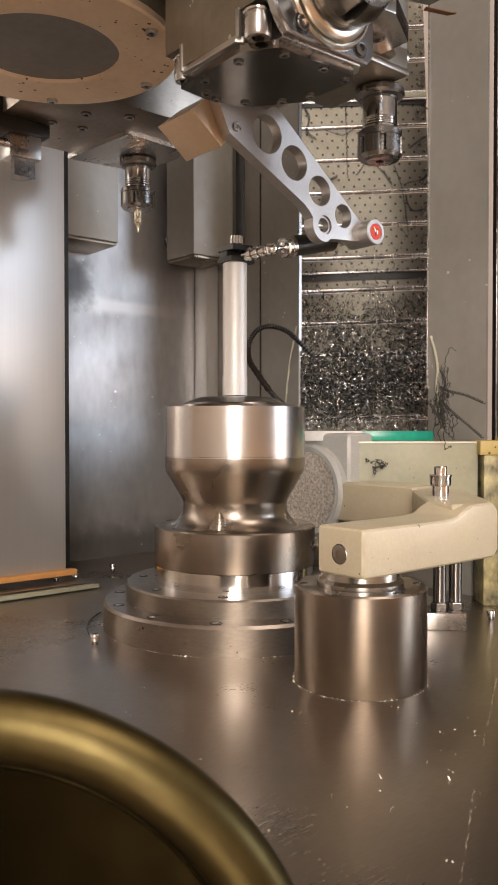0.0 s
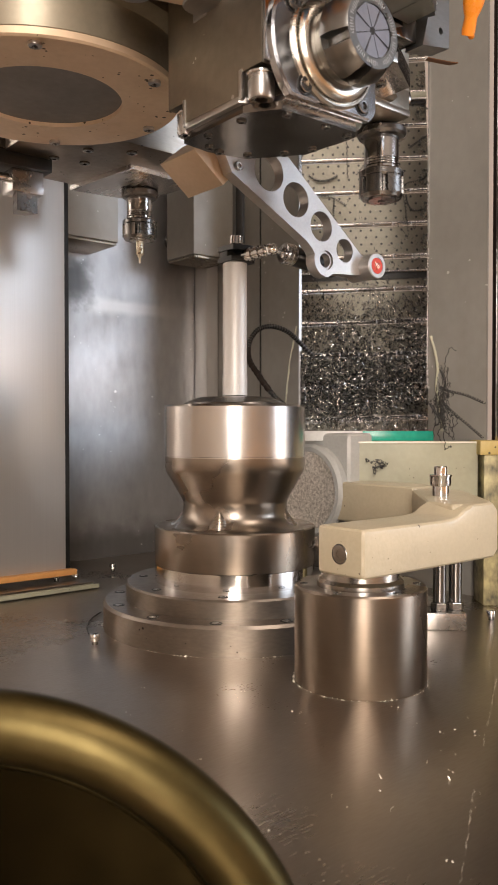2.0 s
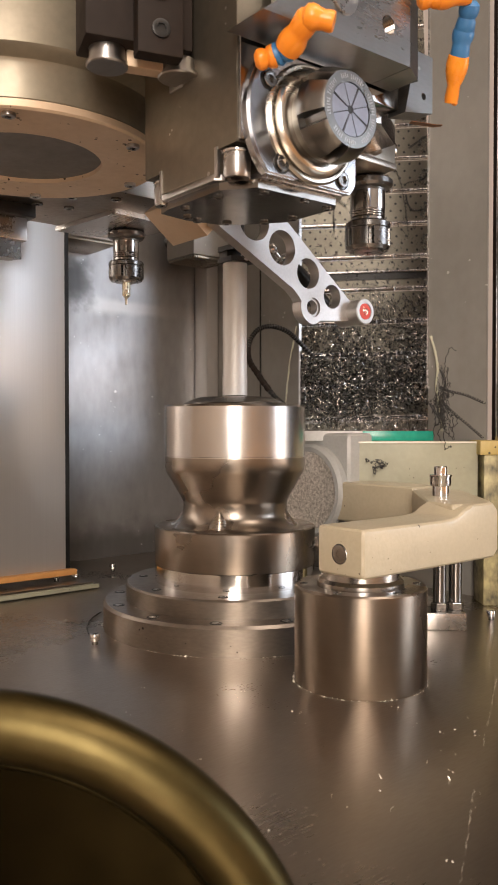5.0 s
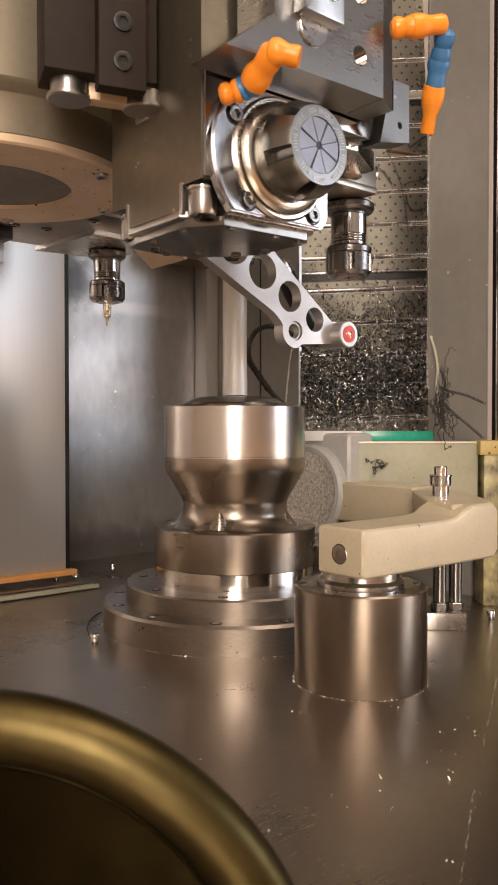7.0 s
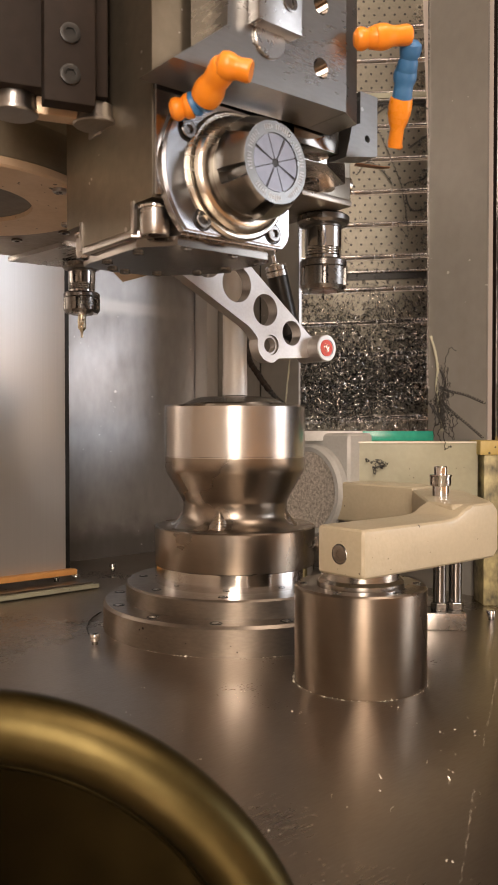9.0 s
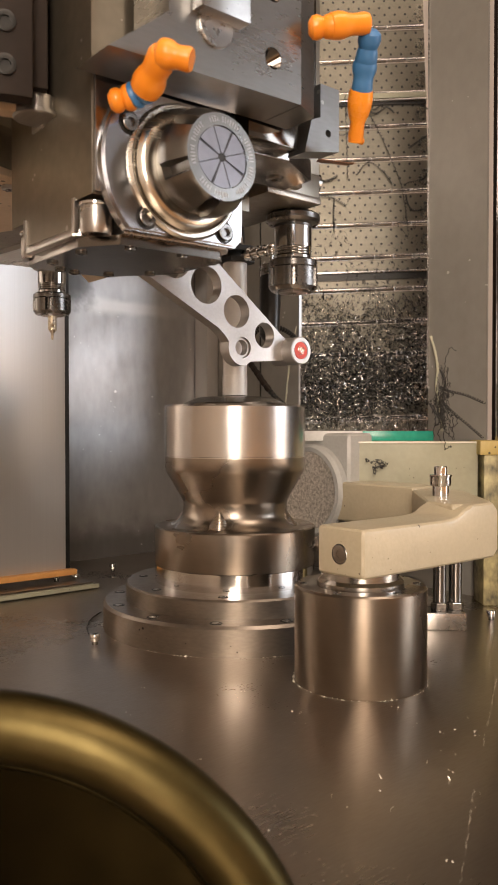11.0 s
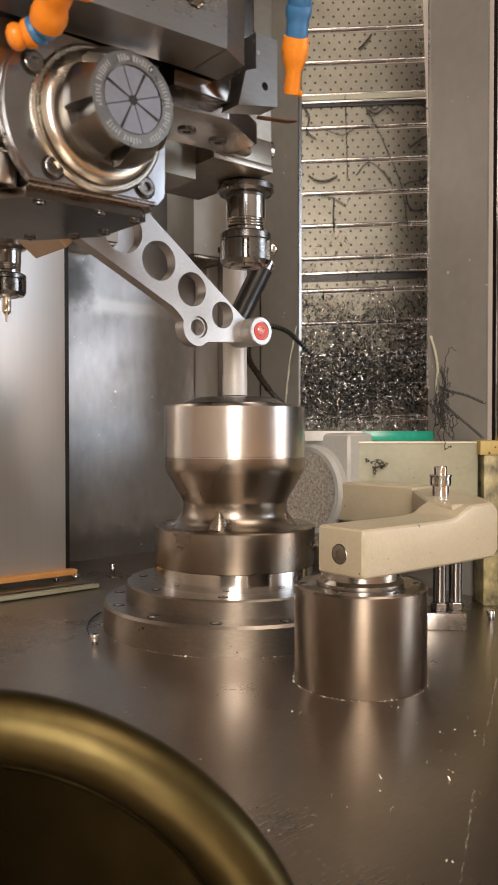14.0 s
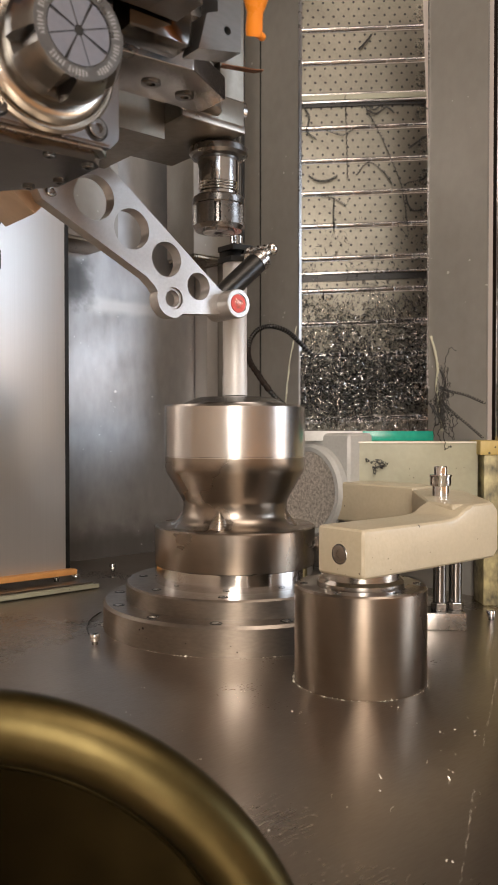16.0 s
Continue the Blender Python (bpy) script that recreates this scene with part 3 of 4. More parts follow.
    return h


def nozzle(parent, segs, name="coolant_hose"):
    """A ball-jointed hose: each bead runs from a to b with its own colour."""
    h = new(name)
    h.parent = parent
    h["label"] = "orange and blue jointed coolant hose"
    for a, b, r0, r1, mat in segs:
        a, b = Vector(a), Vector(b)
        d = b - a
        n = d.length
        m = Matrix.Translation(a) @ d.to_track_quat("Z", "Y").to_matrix().to_4x4()
        prof = [(0, -r0 * 0.35), (r0 * 0.55, -r0 * 0.3), (r0 * 0.92, 0), (r0, n * 0.18), (r0 * 0.94, n * 0.34), (r0 * 0.80, n * 0.48), (r1 * 0.95, n * 0.62), (r1 * 1.02, n * 0.9), (r1 * 0.9, n), (r1 * 0.55, n * 1.0), (0, n * 0.98)]
        part("tip" if mat is ORANGE and r1 < r0 * 0.7 else "bead", lathe(prof, 28, None, m), mat, h)
    return h


SPX, SPZ = -0.2755, 0.0556   # spindle axis in the head


def build_head():
    h = thing("machining_head", "steel machining head with collet spindle, tool holders and coolant hoses", "machine head")
    # spindle block: full above, with recesses for two screws at its lower left corners
    xz = Matrix(((1, 0, 0, 0), (0, 0, 1, 0), (0, 1, 0, 0), (0, 0, 0, 1)))
    blk = slab([(-0.3222, -0.2457), (-0.2400, -0.2457), (-0.2400, -0.1560), (-0.3222, -0.1560)], 0.0390, 0.30)
    notched = [(-0.3222, -0.2290), (-0.3085, -0.2290), (-0.3062, -0.2315), (-0.3062, -0.2457), (-0.2400, -0.2457), (-0.2400, -0.1575), (-0.3080, -0.1575), (-0.3080, -0.1715), (-0.3100, -0.1735), (-0.3222, -0.1735)]
    slab(notched, 0.0264, 0.0390, (), blk)
    part("spindle_block", blk, GUN, h, "browned steel spindle block")
    part("front_pad", box(-0.3216, -0.2390, -0.2482, -0.2459, 0.0400, 0.0940, 0.0006), FLANGE_BRIGHT, h, "polished front face")
    part("corner_tab", box(-0.3232, -0.3206, -0.2296, -0.2268, 0.0240, 0.0405, 0.0006), MILLED, h)
    part("corner_tab", box(-0.3232, -0.3206, -0.1745, -0.1722, 0.0240, 0.0405, 0.0006), MILLED, h)
    # flange: a disc cut flat below, above and beside
    fl = []
    for k in range(96):
        q = 2 * math.pi * k / 96
        x, z = 0.0457 * math.cos(q), 0.0457 * math.sin(q)
        fl.append((SPX + min(x, 0.0368), SPZ + max(min(z, 0.0345), -0.0322)))
    fb = slab(fl, -0.2524, -0.2480, (), None, xz)
    slab([(SPX + (x - SPX) * 0.972, SPZ + (z - SPZ) * 0.972) for x, z in fl], -0.2540, -0.2522, (), fb, xz)
    f = part("spindle_flange", fb, FLANGE_BRIGHT, h, "polished spindle flange with flat lower edge")
    sm = Matrix.Translation((SPX, 0, SPZ)) @ TO_FRONT
    part("bearing_ring", lathe([(0.0, 0.2530), (0.0328, 0.2530), (0.0328, 0.2550), (0.0316, 0.2562), (0.0306, 0.2562), (0.0304, 0.2552), (0.0298, 0.2552), (0.0296, 0.2575), (0.0282, 0.2592), (0.0262, 0.2606), (0.0240, 0.2608), (0, 0.2608)], 96, None, sm), BEARING, f, "warm polished bearing ring")
    for x, z in ((-0.3071, 0.0726), (-0.2980, 0.0300), (-0.2512, 0.0300), (-0.2525, 0.0790)):
        part("counterbore", ring(0.0046, 0.0056, 0, 0.0004, 0.0001, 32, None, Matrix.Translation((x, -0.2540, z)) @ TO_FRONT), BLACK, f)
        o = part("screw", socket_head(0.0044, 0.0024, 0.0025), NUT, f)
        o.matrix_basis = Matrix.Translation((x, -0.2536, z)) @ TO_FRONT
    # nut: a dark polished neck, a slotted body and a cone down to the engraved face
    nut = bmesh.new()
    prof = ((0.0000, 0.2600), (0.0212, 0.2600), (0.0214, 0.2650), (0.0224, 0.2662), (0.0238, 0.2672), (0.0250, 0.2685), (0.0250, 0.2738), (0.0246, 0.2752), (0.0216, 0.2818), (0.0207, 0.2834), (0.0200, 0.2842), (0.0144, 0.2842), (0.0144, 0.2830), (0.0, 0.2830))
    rings = []
    for r, y in prof:
        row = []
        for k in range(144):
            q = 2 * math.pi * k / 144 + 0.22
            slot = k % 24 < 6 and 0.2670 < y < 0.2838
            rr = min(r, 0.0180) if slot else r
            row.append(nut.verts.new((rr * math.cos(q), rr * math.sin(q), y)))
        rings.append(row)
    for p0, p1 in zip(rings, rings[1:]):
        for k in range(144):
            nut.faces.new((p0[k], p0[(k + 1) % 144], p1[(k + 1) % 144], p1[k]))
    bmesh.ops.remove_doubles(nut, verts=nut.verts, dist=1e-6)
    nut.transform(sm)
    n = part("collet_nut", nut, NUT_MATTE, h, "grey slotted collet nut with engraved face")
    for k in range(8):
        gap = 0.065 if k % 2 else 0.024
        a0, a1 = 2 * math.pi * (k + gap) / 8 + 0.35, 2 * math.pi * (k + 1 - (0.024 if k % 2 else 0.065)) / 8 + 0.35
        arc = [(0.0139 * math.cos(a0 + (a1 - a0) * q / 6), 0.0139 * math.sin(a0 + (a1 - a0) * q / 6)) for q in range(7)]
        cf = slab([(0.0022 * math.cos(a0 + 0.1), 0.0022 * math.sin(a0 + 0.1)), *arc, (0.0022 * math.cos(a1 - 0.1), 0.0022 * math.sin(a1 - 0.1))], 0.2826, 0.2838)
        cf.transform(sm)
        part("collet_segment", cf, BADGE, n, "slit collet segment")
    part("collet_bore", rod(0.0140, 0.2824, 0.2832, 0.0001, 48, None, sm), BLACK, n, "dark slits and bore")
    lt = bmesh.new()
    for k in range(72):
        if k in (0, 9, 10, 11, 19, 24, 25, 26, 34, 41, 42, 43, 44, 50, 57, 58, 59, 66):
            continue
        q = Matrix.Rotation(2 * math.pi * k / 72, 4, "Z") @ Matrix.Translation((0.0172, 0, 0))
        w0 = 0.0013 if k % 4 else 0.0008
        box(-w0, w0, -0.00024, 0.00024, 0.2841, 0.28436, 0, lt, q)
        if k % 3 == 0:
            box(w0 - 0.0004, w0, -0.0006, 0.0006, 0.2841, 0.28436, 0, lt, q)
        if k % 5 == 0:
            box(-w0, -w0 + 0.0004, -0.0006, 0.0006, 0.2841, 0.28436, 0, lt, q)
    lt.transform(sm)
    part("engraving", lt, ETCH, n, "ring of pale engraved marks")
    # bottom plate with a bright milled rim and two screws in the corner recesses
    bp = part("bottom_plate", slab([(-0.3160, -0.1640), (-0.3185, -0.1760), (-0.3190, -0.2260), (-0.3060, -0.2440), (-0.2480, -0.2460), (-0.2420, -0.2400), (-0.2430, -0.1980), (-0.2680, -0.1660), (-0.2950, -0.1610)], 0.0180, 0.0226), BOTTOM, h, "dark oily polished bottom plate")
    rim = [(-0.3222, -0.1735), (-0.3228, -0.2262), (-0.3185, -0.2290), (-0.3120, -0.2295)]
    for k in range(7):
        q = radians(95 - 95 * k / 6)
        rim.append((-0.3155 + 0.0092 * math.cos(q), -0.2385 + 0.0092 * math.sin(q)))
    rim += [(-0.3062, -0.2475), (-0.2460, -0.2495), (-0.2395, -0.2420), (-0.2400, -0.1960), (-0.2660, -0.1600), (-0.3070, -0.1580), (-0.3080, -0.1700), (-0.3110, -0.1730)]
    part("rim", rounded_slab(rim, 0.0226, 0.0263, 0.0007), MILLED, bp, "bright milled rim")
    part("front_rail", rounded_slab([(-0.3050, -0.2500), (-0.2440, -0.2512), (-0.2440, -0.2460), (-0.3050, -0.2460)], 0.0275, 0.0312, 0.0006), MILLED, bp, "bright milled rail")
    for x, y in ((-0.3120, -0.2160), (-0.3120, -0.1840), (-0.3000, -0.1690), (-0.2720, -0.1730), (-0.2550, -0.1900), (-0.2470, -0.2080), (-0.2470, -0.2380), (-0.2680, -0.2410), (-0.2980, -0.2400), (-0.2900, -0.1660)):
        o = part("screw", socket_head(0.0030, 0.0013, 0.0017), NUT, bp)
        o.matrix_basis = Matrix.Translation((x, y, 0.0181)) @ DOWN
    for x, y, r in ((-0.3155, -0.2376, 0.0076), (-0.3150, -0.1654, 0.0058)):
        b = socket_head(r, 0.0130, r * 0.55)
        o = part("corner_screw", b, MILLED, bp, "steel socket screw in a corner recess")
        o.matrix_basis = Matrix.Translation((x, y, 0.0352)) @ DOWN
        part("washer", ring(r * 0.5, r * 1.12, 0.0352, 0.0368, 0.0003, 32, None, Matrix.Translation((x, y, 0))), POLISHED, o).matrix_basis = o.matrix_basis.inverted()
    # vertical spindle nose with ring cover
    vs = Matrix.Translation((-0.350, -0.042, 0))
    v = part("vertical_housing", lathe([(0, 0.0800), (0.0940, 0.0800), (0.0950, 0.0810), (0.0952, 0.1010), (0.0965, 0.1035), (0.1040, 0.1075), (0.1055, 0.1090), (0.1055, 0.30), (0, 0.30)], 96, None, vs), HOUSING, h, "round grey-brown spindle housing")
    part("ring_cover", lathe([(0.0535, 0.0745), (0.0940, 0.0745), (0.0955, 0.0757), (0.0955, 0.0800), (0.0535, 0.0800), (0.0535, 0.0745)], 96, None, vs), TAN, v, "tan ring cover")
    part("cover_disc", rod(0.0535, 0.0775, 0.0800, 0.0002, 64, None, vs), DARK_DISC, v, "flat grey disc")
    for k in range(6):
        a = radians(60 * k - 60)
        o = part("screw", socket_head(0.0044, 0.0026, 0.0022), MILLED, v)
        o.matrix_basis = Matrix.Translation((-0.350 + 0.086 * math.cos(a), -0.042 + 0.086 * math.sin(a), 0.0748)) @ DOWN
    # dark clamp slab set askew against the round housing
    cs = Matrix.Translation((-0.329, -0.2154, 0)) @ Matrix.Rotation(radians(-18), 4, "Z")
    s = part("clamp_slab", box(-0.0590, 0.0, 0.0, 0.030, 0.0945, 0.30, 0.0012, None, cs), RUBBER, h, "dark coated clamp slab")
    part("step", box(-0.0335, -0.0085, -0.0107, 0.0, 0.0850, 0.30, 0.0010, None, cs), RUBBER, s)
    for z in (0.0985, 0.1185, 0.1485):
        o = part("screw", socket_head(0.0050, 0.0016, 0.0028), BLACK, s)
        o.matrix_basis = cs @ Matrix.Translation((-0.0210, -0.0105, z)) @ TO_FRONT
    for x in (-0.0445, -0.0040):
        part("foot", lathe([(0, 0.0845), (0.0108, 0.0845), (0.0116, 0.0852), (0.0116, 0.0868), (0.0098, 0.0876), (0.0098, 0.0946), (0, 0.0946)], 36, None, cs @ Matrix.Translation((x, 0.0150, 0))), MILLED, s, "turned steel foot")
    part("spacer", box(-0.0345, -0.0140, 0.0100, 0.0200, 0.0855, 0.0944, 0.0006, None, cs), TAN, s, "tan spacer")
    part("nameplate", box(-0.3232, -0.3220, -0.1965, -0.1835, 0.0830, 0.0905, 0.0004), MILLED, h)
    # upper bracket plate in front
    pl = [(-0.3325, 0.0918), (-0.2215, 0.0945), (-0.2215, 0.30), (-0.3020, 0.30), (-0.3020, 0.1160), (-0.3060, 0.1125)]
    holes = [circle(-0.2402, 0.1126, 0.0054, 28), circle(-0.2402, 0.1455, 0.0054, 28)]
    p = part("front_plate", slab(pl, -0.2795, -0.2500, holes, None, xz), GROUND_PLATE, h, "milled steel front plate")
    part("cheek", slab([(-0.2216, -0.2795), (-0.2046, -0.2715), (-0.2046, -0.2500), (-0.2216, -0.2500)], 0.0943, 0.30), GROUND_PLATE, p, "slanted plate cheek")
    for z in (0.1126, 0.1455):
        prof = []
        for k in range(9):
            prof += [(0.0053, 0.2792 - 0.0014 * k), (0.0046, 0.2785 - 0.0014 * k)]
        part("threaded_hole", lathe([*prof, (0, 0.2660)], 28, None, Matrix.Translation((-0.2402, 0, z)) @ TO_FRONT), BOTTOM, p)
    part("pad", box(-0.2897, -0.2614, -0.2880, -0.2795, 0.1195, 0.30, 0.0008), MILLED, p)
    part("spigot", rod(0.0098, 0.2790, 0.2812, 0.0005, 40, None, Matrix.Translation((-0.2765, 0, 0.1165)) @ TO_FRONT), MILLED, p)
    o = part("screw", socket_head(0.0044, 0.0010, 0.0026), NUT, p)
    o.matrix_basis = Matrix.Translation((-0.2700, -0.2878, 0.1330)) @ TO_FRONT
    # angle tab with its notched foot, and a copper shim under it
    tb = [(-0.1930, 0.0840), (-0.1660, 0.0895), (-0.1660, 0.1250), (-0.1810, 0.1250), (-0.1810, 0.1060), (-0.1880, 0.1030)]
    tab = part("angle_tab", slab(tb, -0.2525, -0.2380, (circle(-0.1748, 0.0982, 0.0022, 20),), None, xz), GROUND_PLATE, h, "milled angle tab with a small hole")
    part("hole_shade", rod(0.0023, 0.2440, 0.2470, 0.0002, 16, None, Matrix.Translation((-0.1748, 0, 0.0982)) @ TO_FRONT), BLACK, tab)
    part("neck", box(-0.2300, -0.1940, -0.2480, -0.2300, 0.0860, 0.1060, 0.0008), BOTTOM, tab)
    part("shim", slab([(-0.1640, -0.2340), (-0.1460, -0.2400), (-0.1420, -0.2425), (-0.1412, -0.2405), (-0.1440, -0.2360), (-0.1620, -0.2300)], 0.0905, 0.0911), COPPER, tab, "thin copper shim")
    part("bridge", box(-0.238, -0.1700, -0.2380, -0.130, 0.108, 0.30, 0.001), BOTTOM, h)
    # second tool: rail with screws, mount and holder
    rail = part("tool_rail", rounded_slab([(-0.2400, -0.2000), (-0.1640, -0.2080), (-0.1250, -0.1870), (-0.1250, -0.1600), (-0.2400, -0.1550)], 0.0960, 0.1100, 0.0010), MILLED, h, "milled rail with countersunk screws")
    for x, y in ((-0.1740, -0.1790), (-0.1480, -0.1760), (-0.2020, -0.1800)):
        o = part("screw", socket_head(0.0058, 0.0014, 0.0030), NUT, rail)
        o.matrix_basis = Matrix.Translation((x, y, 0.0962)) @ DOWN
    m = part("tool_mount", box(-0.1315, -0.0783, -0.1480, -0.0600, 0.0960, 0.1180, 0.0010), TANSTEEL, h, "milled tool mount")
    part("edge_bar", box(-0.1312, -0.0786, -0.1496, -0.1480, 0.0962, 0.1010, 0.0006), FLANGE, m, "worn edge")
    part("upright", box(-0.0990, -0.0783, -0.1478, -0.0700, 0.1180, 0.30, 0.0008), TANSTEEL, m)
    part("wedge", slab([(-0.1480, 0.1180), (-0.0990, 0.1180), (-0.0990, 0.1330), (-0.1250, 0.1390)], -0.1440, -0.0700, (), None, xz), TANSTEEL, m)
    part("skirt", slab([(-0.1700, 0.0860), (-0.1318, 0.0860), (-0.1318, 0.30), (-0.1700, 0.30)], -0.1300, -0.0500, (), None, xz), TANSTEEL, m)
    bs = Matrix.Translation((-0.1150, -0.1490, 0))
    part("boss", lathe([(0, 0.1030), (0.0130, 0.1030), (0.0130, 0.1100), (0.0095, 0.1160), (0.0080, 0.1165), (0.0080, 0.1330), (0, 0.1330)], 40, None, bs), TANSTEEL, m)
    part("upper_block", box(-0.170, -0.100, -0.150, -0.080, 0.1390, 0.30, 0.0015), GUN, m)
    o = part("side_screw", rod(0.0080, -0.002, 0.0055, 0.0008, 28), NUT, m)
    o.matrix_basis = Matrix.Translation((-0.0783, -0.1380, 0.1150)) @ Matrix.Rotation(radians(90), 4, "Y")
    er_holder(h, "tool_holder", -0.0765, -0.1165, 0.0960, 0.0360, 0.0600, 0.0190, 0.0148)
    # drill tool far side, with its carrier plate
    er_holder(h, "tool_holder", -0.139, 0.172, 0.0960, 0.0430, 0.0640, 0.0186, 0.0138, 0.0177)
    c = part("carrier_plate", slab([(-0.188, 0.110), (-0.120, 0.116), (-0.108, 0.140), (-0.118, 0.205), (-0.200, 0.215)], 0.0955, 0.1000), MILLED, h, "oily carrier plate")
    part("upper_carrier", box(-0.30, -0.118, 0.060, 0.210, 0.1000, 0.30, 0.002), FLANGE, c)
    for x, y in ((-0.270, 0.085), (-0.240, 0.100), (-0.205, 0.080), (-0.225, 0.135), (-0.255, 0.140)):
        o = part("screw", socket_head(0.0050, 0.0022, 0.0026), NUT, c)
        o.matrix_basis = Matrix.Translation((x, y, 0.1002)) @ DOWN
    part("stem", rod(0.0135, 0.1015, 0.125, 0.0008, 32, None, Matrix.Translation((-0.147, 0.150, 0))), MILLED, c)
    # left turning tool
    l = part("turning_tool", box(-0.306, -0.252, 0.150, 0.192, 0.0880, 0.1010, 0.001), BLACK, h, "black turning tool block")
    part("wedge", box(-0.306, -0.268, 0.148, 0.192, 0.1010, 0.1200, 0.001), NUT, l)
    part("shank", box(-0.290, -0.258, 0.156, 0.182, 0.0660, 0.0880, 0.0015), MILLED, l)
    part("stub", rod(0.0042, -0.020, 0.0, 0.0005, 16, None, Matrix.Translation((-0.284, 0.168, 0.0800)) @ Matrix.Rotation(radians(90), 4, "Y")), POLISHED, l)
    part("insert", slab([(-0.284, 0.160), (-0.262, 0.162), (-0.268, 0.176), (-0.280, 0.178)], 0.0490, 0.0662), NUT, l)
    o = part("screw", socket_head(0.0034, 0.0018, 0.0018), MILLED, l)
    o.matrix_basis = Matrix.Translation((-0.273, 0.1582, 0.0760)) @ TO_FRONT
    # coolant hoses
    nozzle(h, [((-0.3183, -0.2584, 0.0781), (-0.3114, -0.2647, 0.0803), 0.0056, 0.0060, ORANGE), ((-0.3114, -0.2647, 0.0803), (-0.3092, -0.2712, 0.0824), 0.0062, 0.0066, BLUE), ((-0.3090, -0.2709, 0.0823), (-0.3115, -0.290, 0.0905), 0.0076, 0.0066, ORANGE), ((-0.3130, -0.289, 0.0905), (-0.3035, -0.299, 0.0868), 0.0066, 0.0052, ORANGE)])
    nozzle(h, [((-0.2190, -0.285, 0.1320), (-0.2100, -0.292, 0.1330), 0.0060, 0.0060, ORANGE), ((-0.2120, -0.291, 0.1328), (-0.1940, -0.300, 0.1365), 0.0068, 0.0054, ORANGE), ((-0.1900, -0.298, 0.1335), (-0.1850, -0.290, 0.1220), 0.0060, 0.0058, BLUE), ((-0.1850, -0.290, 0.1235), (-0.1815, -0.284, 0.1090), 0.0066, 0.0056, BLUE), ((-0.1815, -0.284, 0.1110), (-0.1745, -0.273, 0.0880), 0.0068, 0.0042, ORANGE), ((-0.1740, -0.2730, 0.0905), (-0.1660, -0.2700, 0.0910), 0.0022, 0.0020, ORANGE)])
    return h


HEAD = build_head()


# ---- clamp arm beside the workpiece ----
def build_clamp():
    x, y = -0.0414, -0.2055
    s = thing("swing_clamp", "beige swing clamp arm on a round browned steel cylinder", "clamp")
    part("cylinder", lathe([(0, 0), (0.0498, 0), (0.0503, 0.001), (0.0503, 0.0722), (0.0488, 0.0737), (0.036, 0.0737), (0.0340, 0.0725), (0, 0.0725)], 96, None, Matrix.Translation((x, y, 0))), TURNED_DULL, s, "round browned steel cylinder")
    part("neck", lathe([(0, 0.0725), (0.0330, 0.0725), (0.0330, 0.0765), (0.0300, 0.0790), (0.0300, 0.0880), (0, 0.0880)], 64, None, Matrix.Translation((x, y, 0))), TURNED, s)
    arm = bmesh.new()
    side = [(-0.0845, 0.0868), (0.0730, 0.0868), (0.0790, 0.0920), (0.0790, 0.1260), (0.0720, 0.1325), (0.0430, 0.1320), (0.0330, 0.1285), (0.0230, 0.1235), (0.0080, 0.1222), (-0.0845, 0.1222)]
    rounded_slab(side, 0.2020, 0.2475, 0.0042, arm, TO_FRONT)
    rounded_slab([(0.030, -0.2380), (0.0700, -0.2440), (0.0850, -0.2360), (0.155, -0.160), (0.1557, -0.118), (0.128, -0.118), (0.040, -0.2050)], 0.0900, 0.1322, 0.004, arm)
    part("arm", arm, BEIGE, s, "beige enamelled arm")
    o = part("end_screw", socket_head(0.0062, 0.0012, 0.0030), FLANGE, s, "socket screw in a dark counterbore")
    o.matrix_basis = Matrix.Translation((-0.0842, -0.2250, 0.1030)) @ TO_LEFT
    part("counterbore", ring(0.0062, 0.0074, 0.0, 0.0010, 0.0003, 36), NUT, o)
    for k in range(6):
        a = radians(60 * k + 200)
        o = part("screw", socket_head(0.0030, 0.0014, 0.0016), NUT, s)
        o.matrix_basis = pose(x + 0.043 * math.cos(a), y + 0.043 * math.sin(a), 0.0730)
    st = part("stud", lathe([(0, 0.131), (0.0072, 0.131), (0.0072, 0.1410), (0.0088, 0.1415), (0.0095, 0.1440), (0.0092, 0.1485), (0.0100, 0.1500), (0.0100, 0.1512), (0.0058, 0.1516), (0.0058, 0.1575), (0.0050, 0.1585), (0, 0.1585)], 32, None, Matrix.Translation((0.0868, -0.183, 0))), POLISHED, s, "bright threaded stud")
    r = thing("rear_clamp_arm", "beige enamelled rear clamp link with grey cast hub", "clamp")
    part("link", box(0.130, 0.175, -0.118, 0.012, 0.092, 0.134, 0.004, None, None, 3), BEIGE, r)
    part("housing", box(0.138, 0.178, -0.024, 0.068, 0.110, 0.1865, 0.007, None, None, 3), GREY_CAST, r, "grey enamelled housing")
    hb = Matrix.Translation((0.142, 0.0290, 0.1220)) @ TO_LEFT
    part("hub", lathe([(0, 0), (0.052, 0), (0.052, 0.012), (0.049, 0.016), (0.044, 0.016), (0.044, 0.014), (0, 0.014)], 64, None, hb), GREY_CAST, r, "round grey hub")
    part("hub_face", rod(0.0435, 0.0140, 0.0152, 0.0003, 64, None, hb), BLAST, r, "blasted metal face")
    part("cover_seal", box(0.1786, 0.1855, -0.032, 0.050, 0.100, 0.1690, 0.006, None, None, 3), BLACK, r, "black rounded cover seal")
    part("link_foot", box(0.134, 0.172, -0.112, 0.008, 0.0845, 0.0918, 0.0015), BOTTOM, r, "dark underside plate")
    part("post", box(0.142, 0.176, -0.015, 0.050, 0.0, 0.110, 0.004), NUT, r)
    return s


build_clamp()


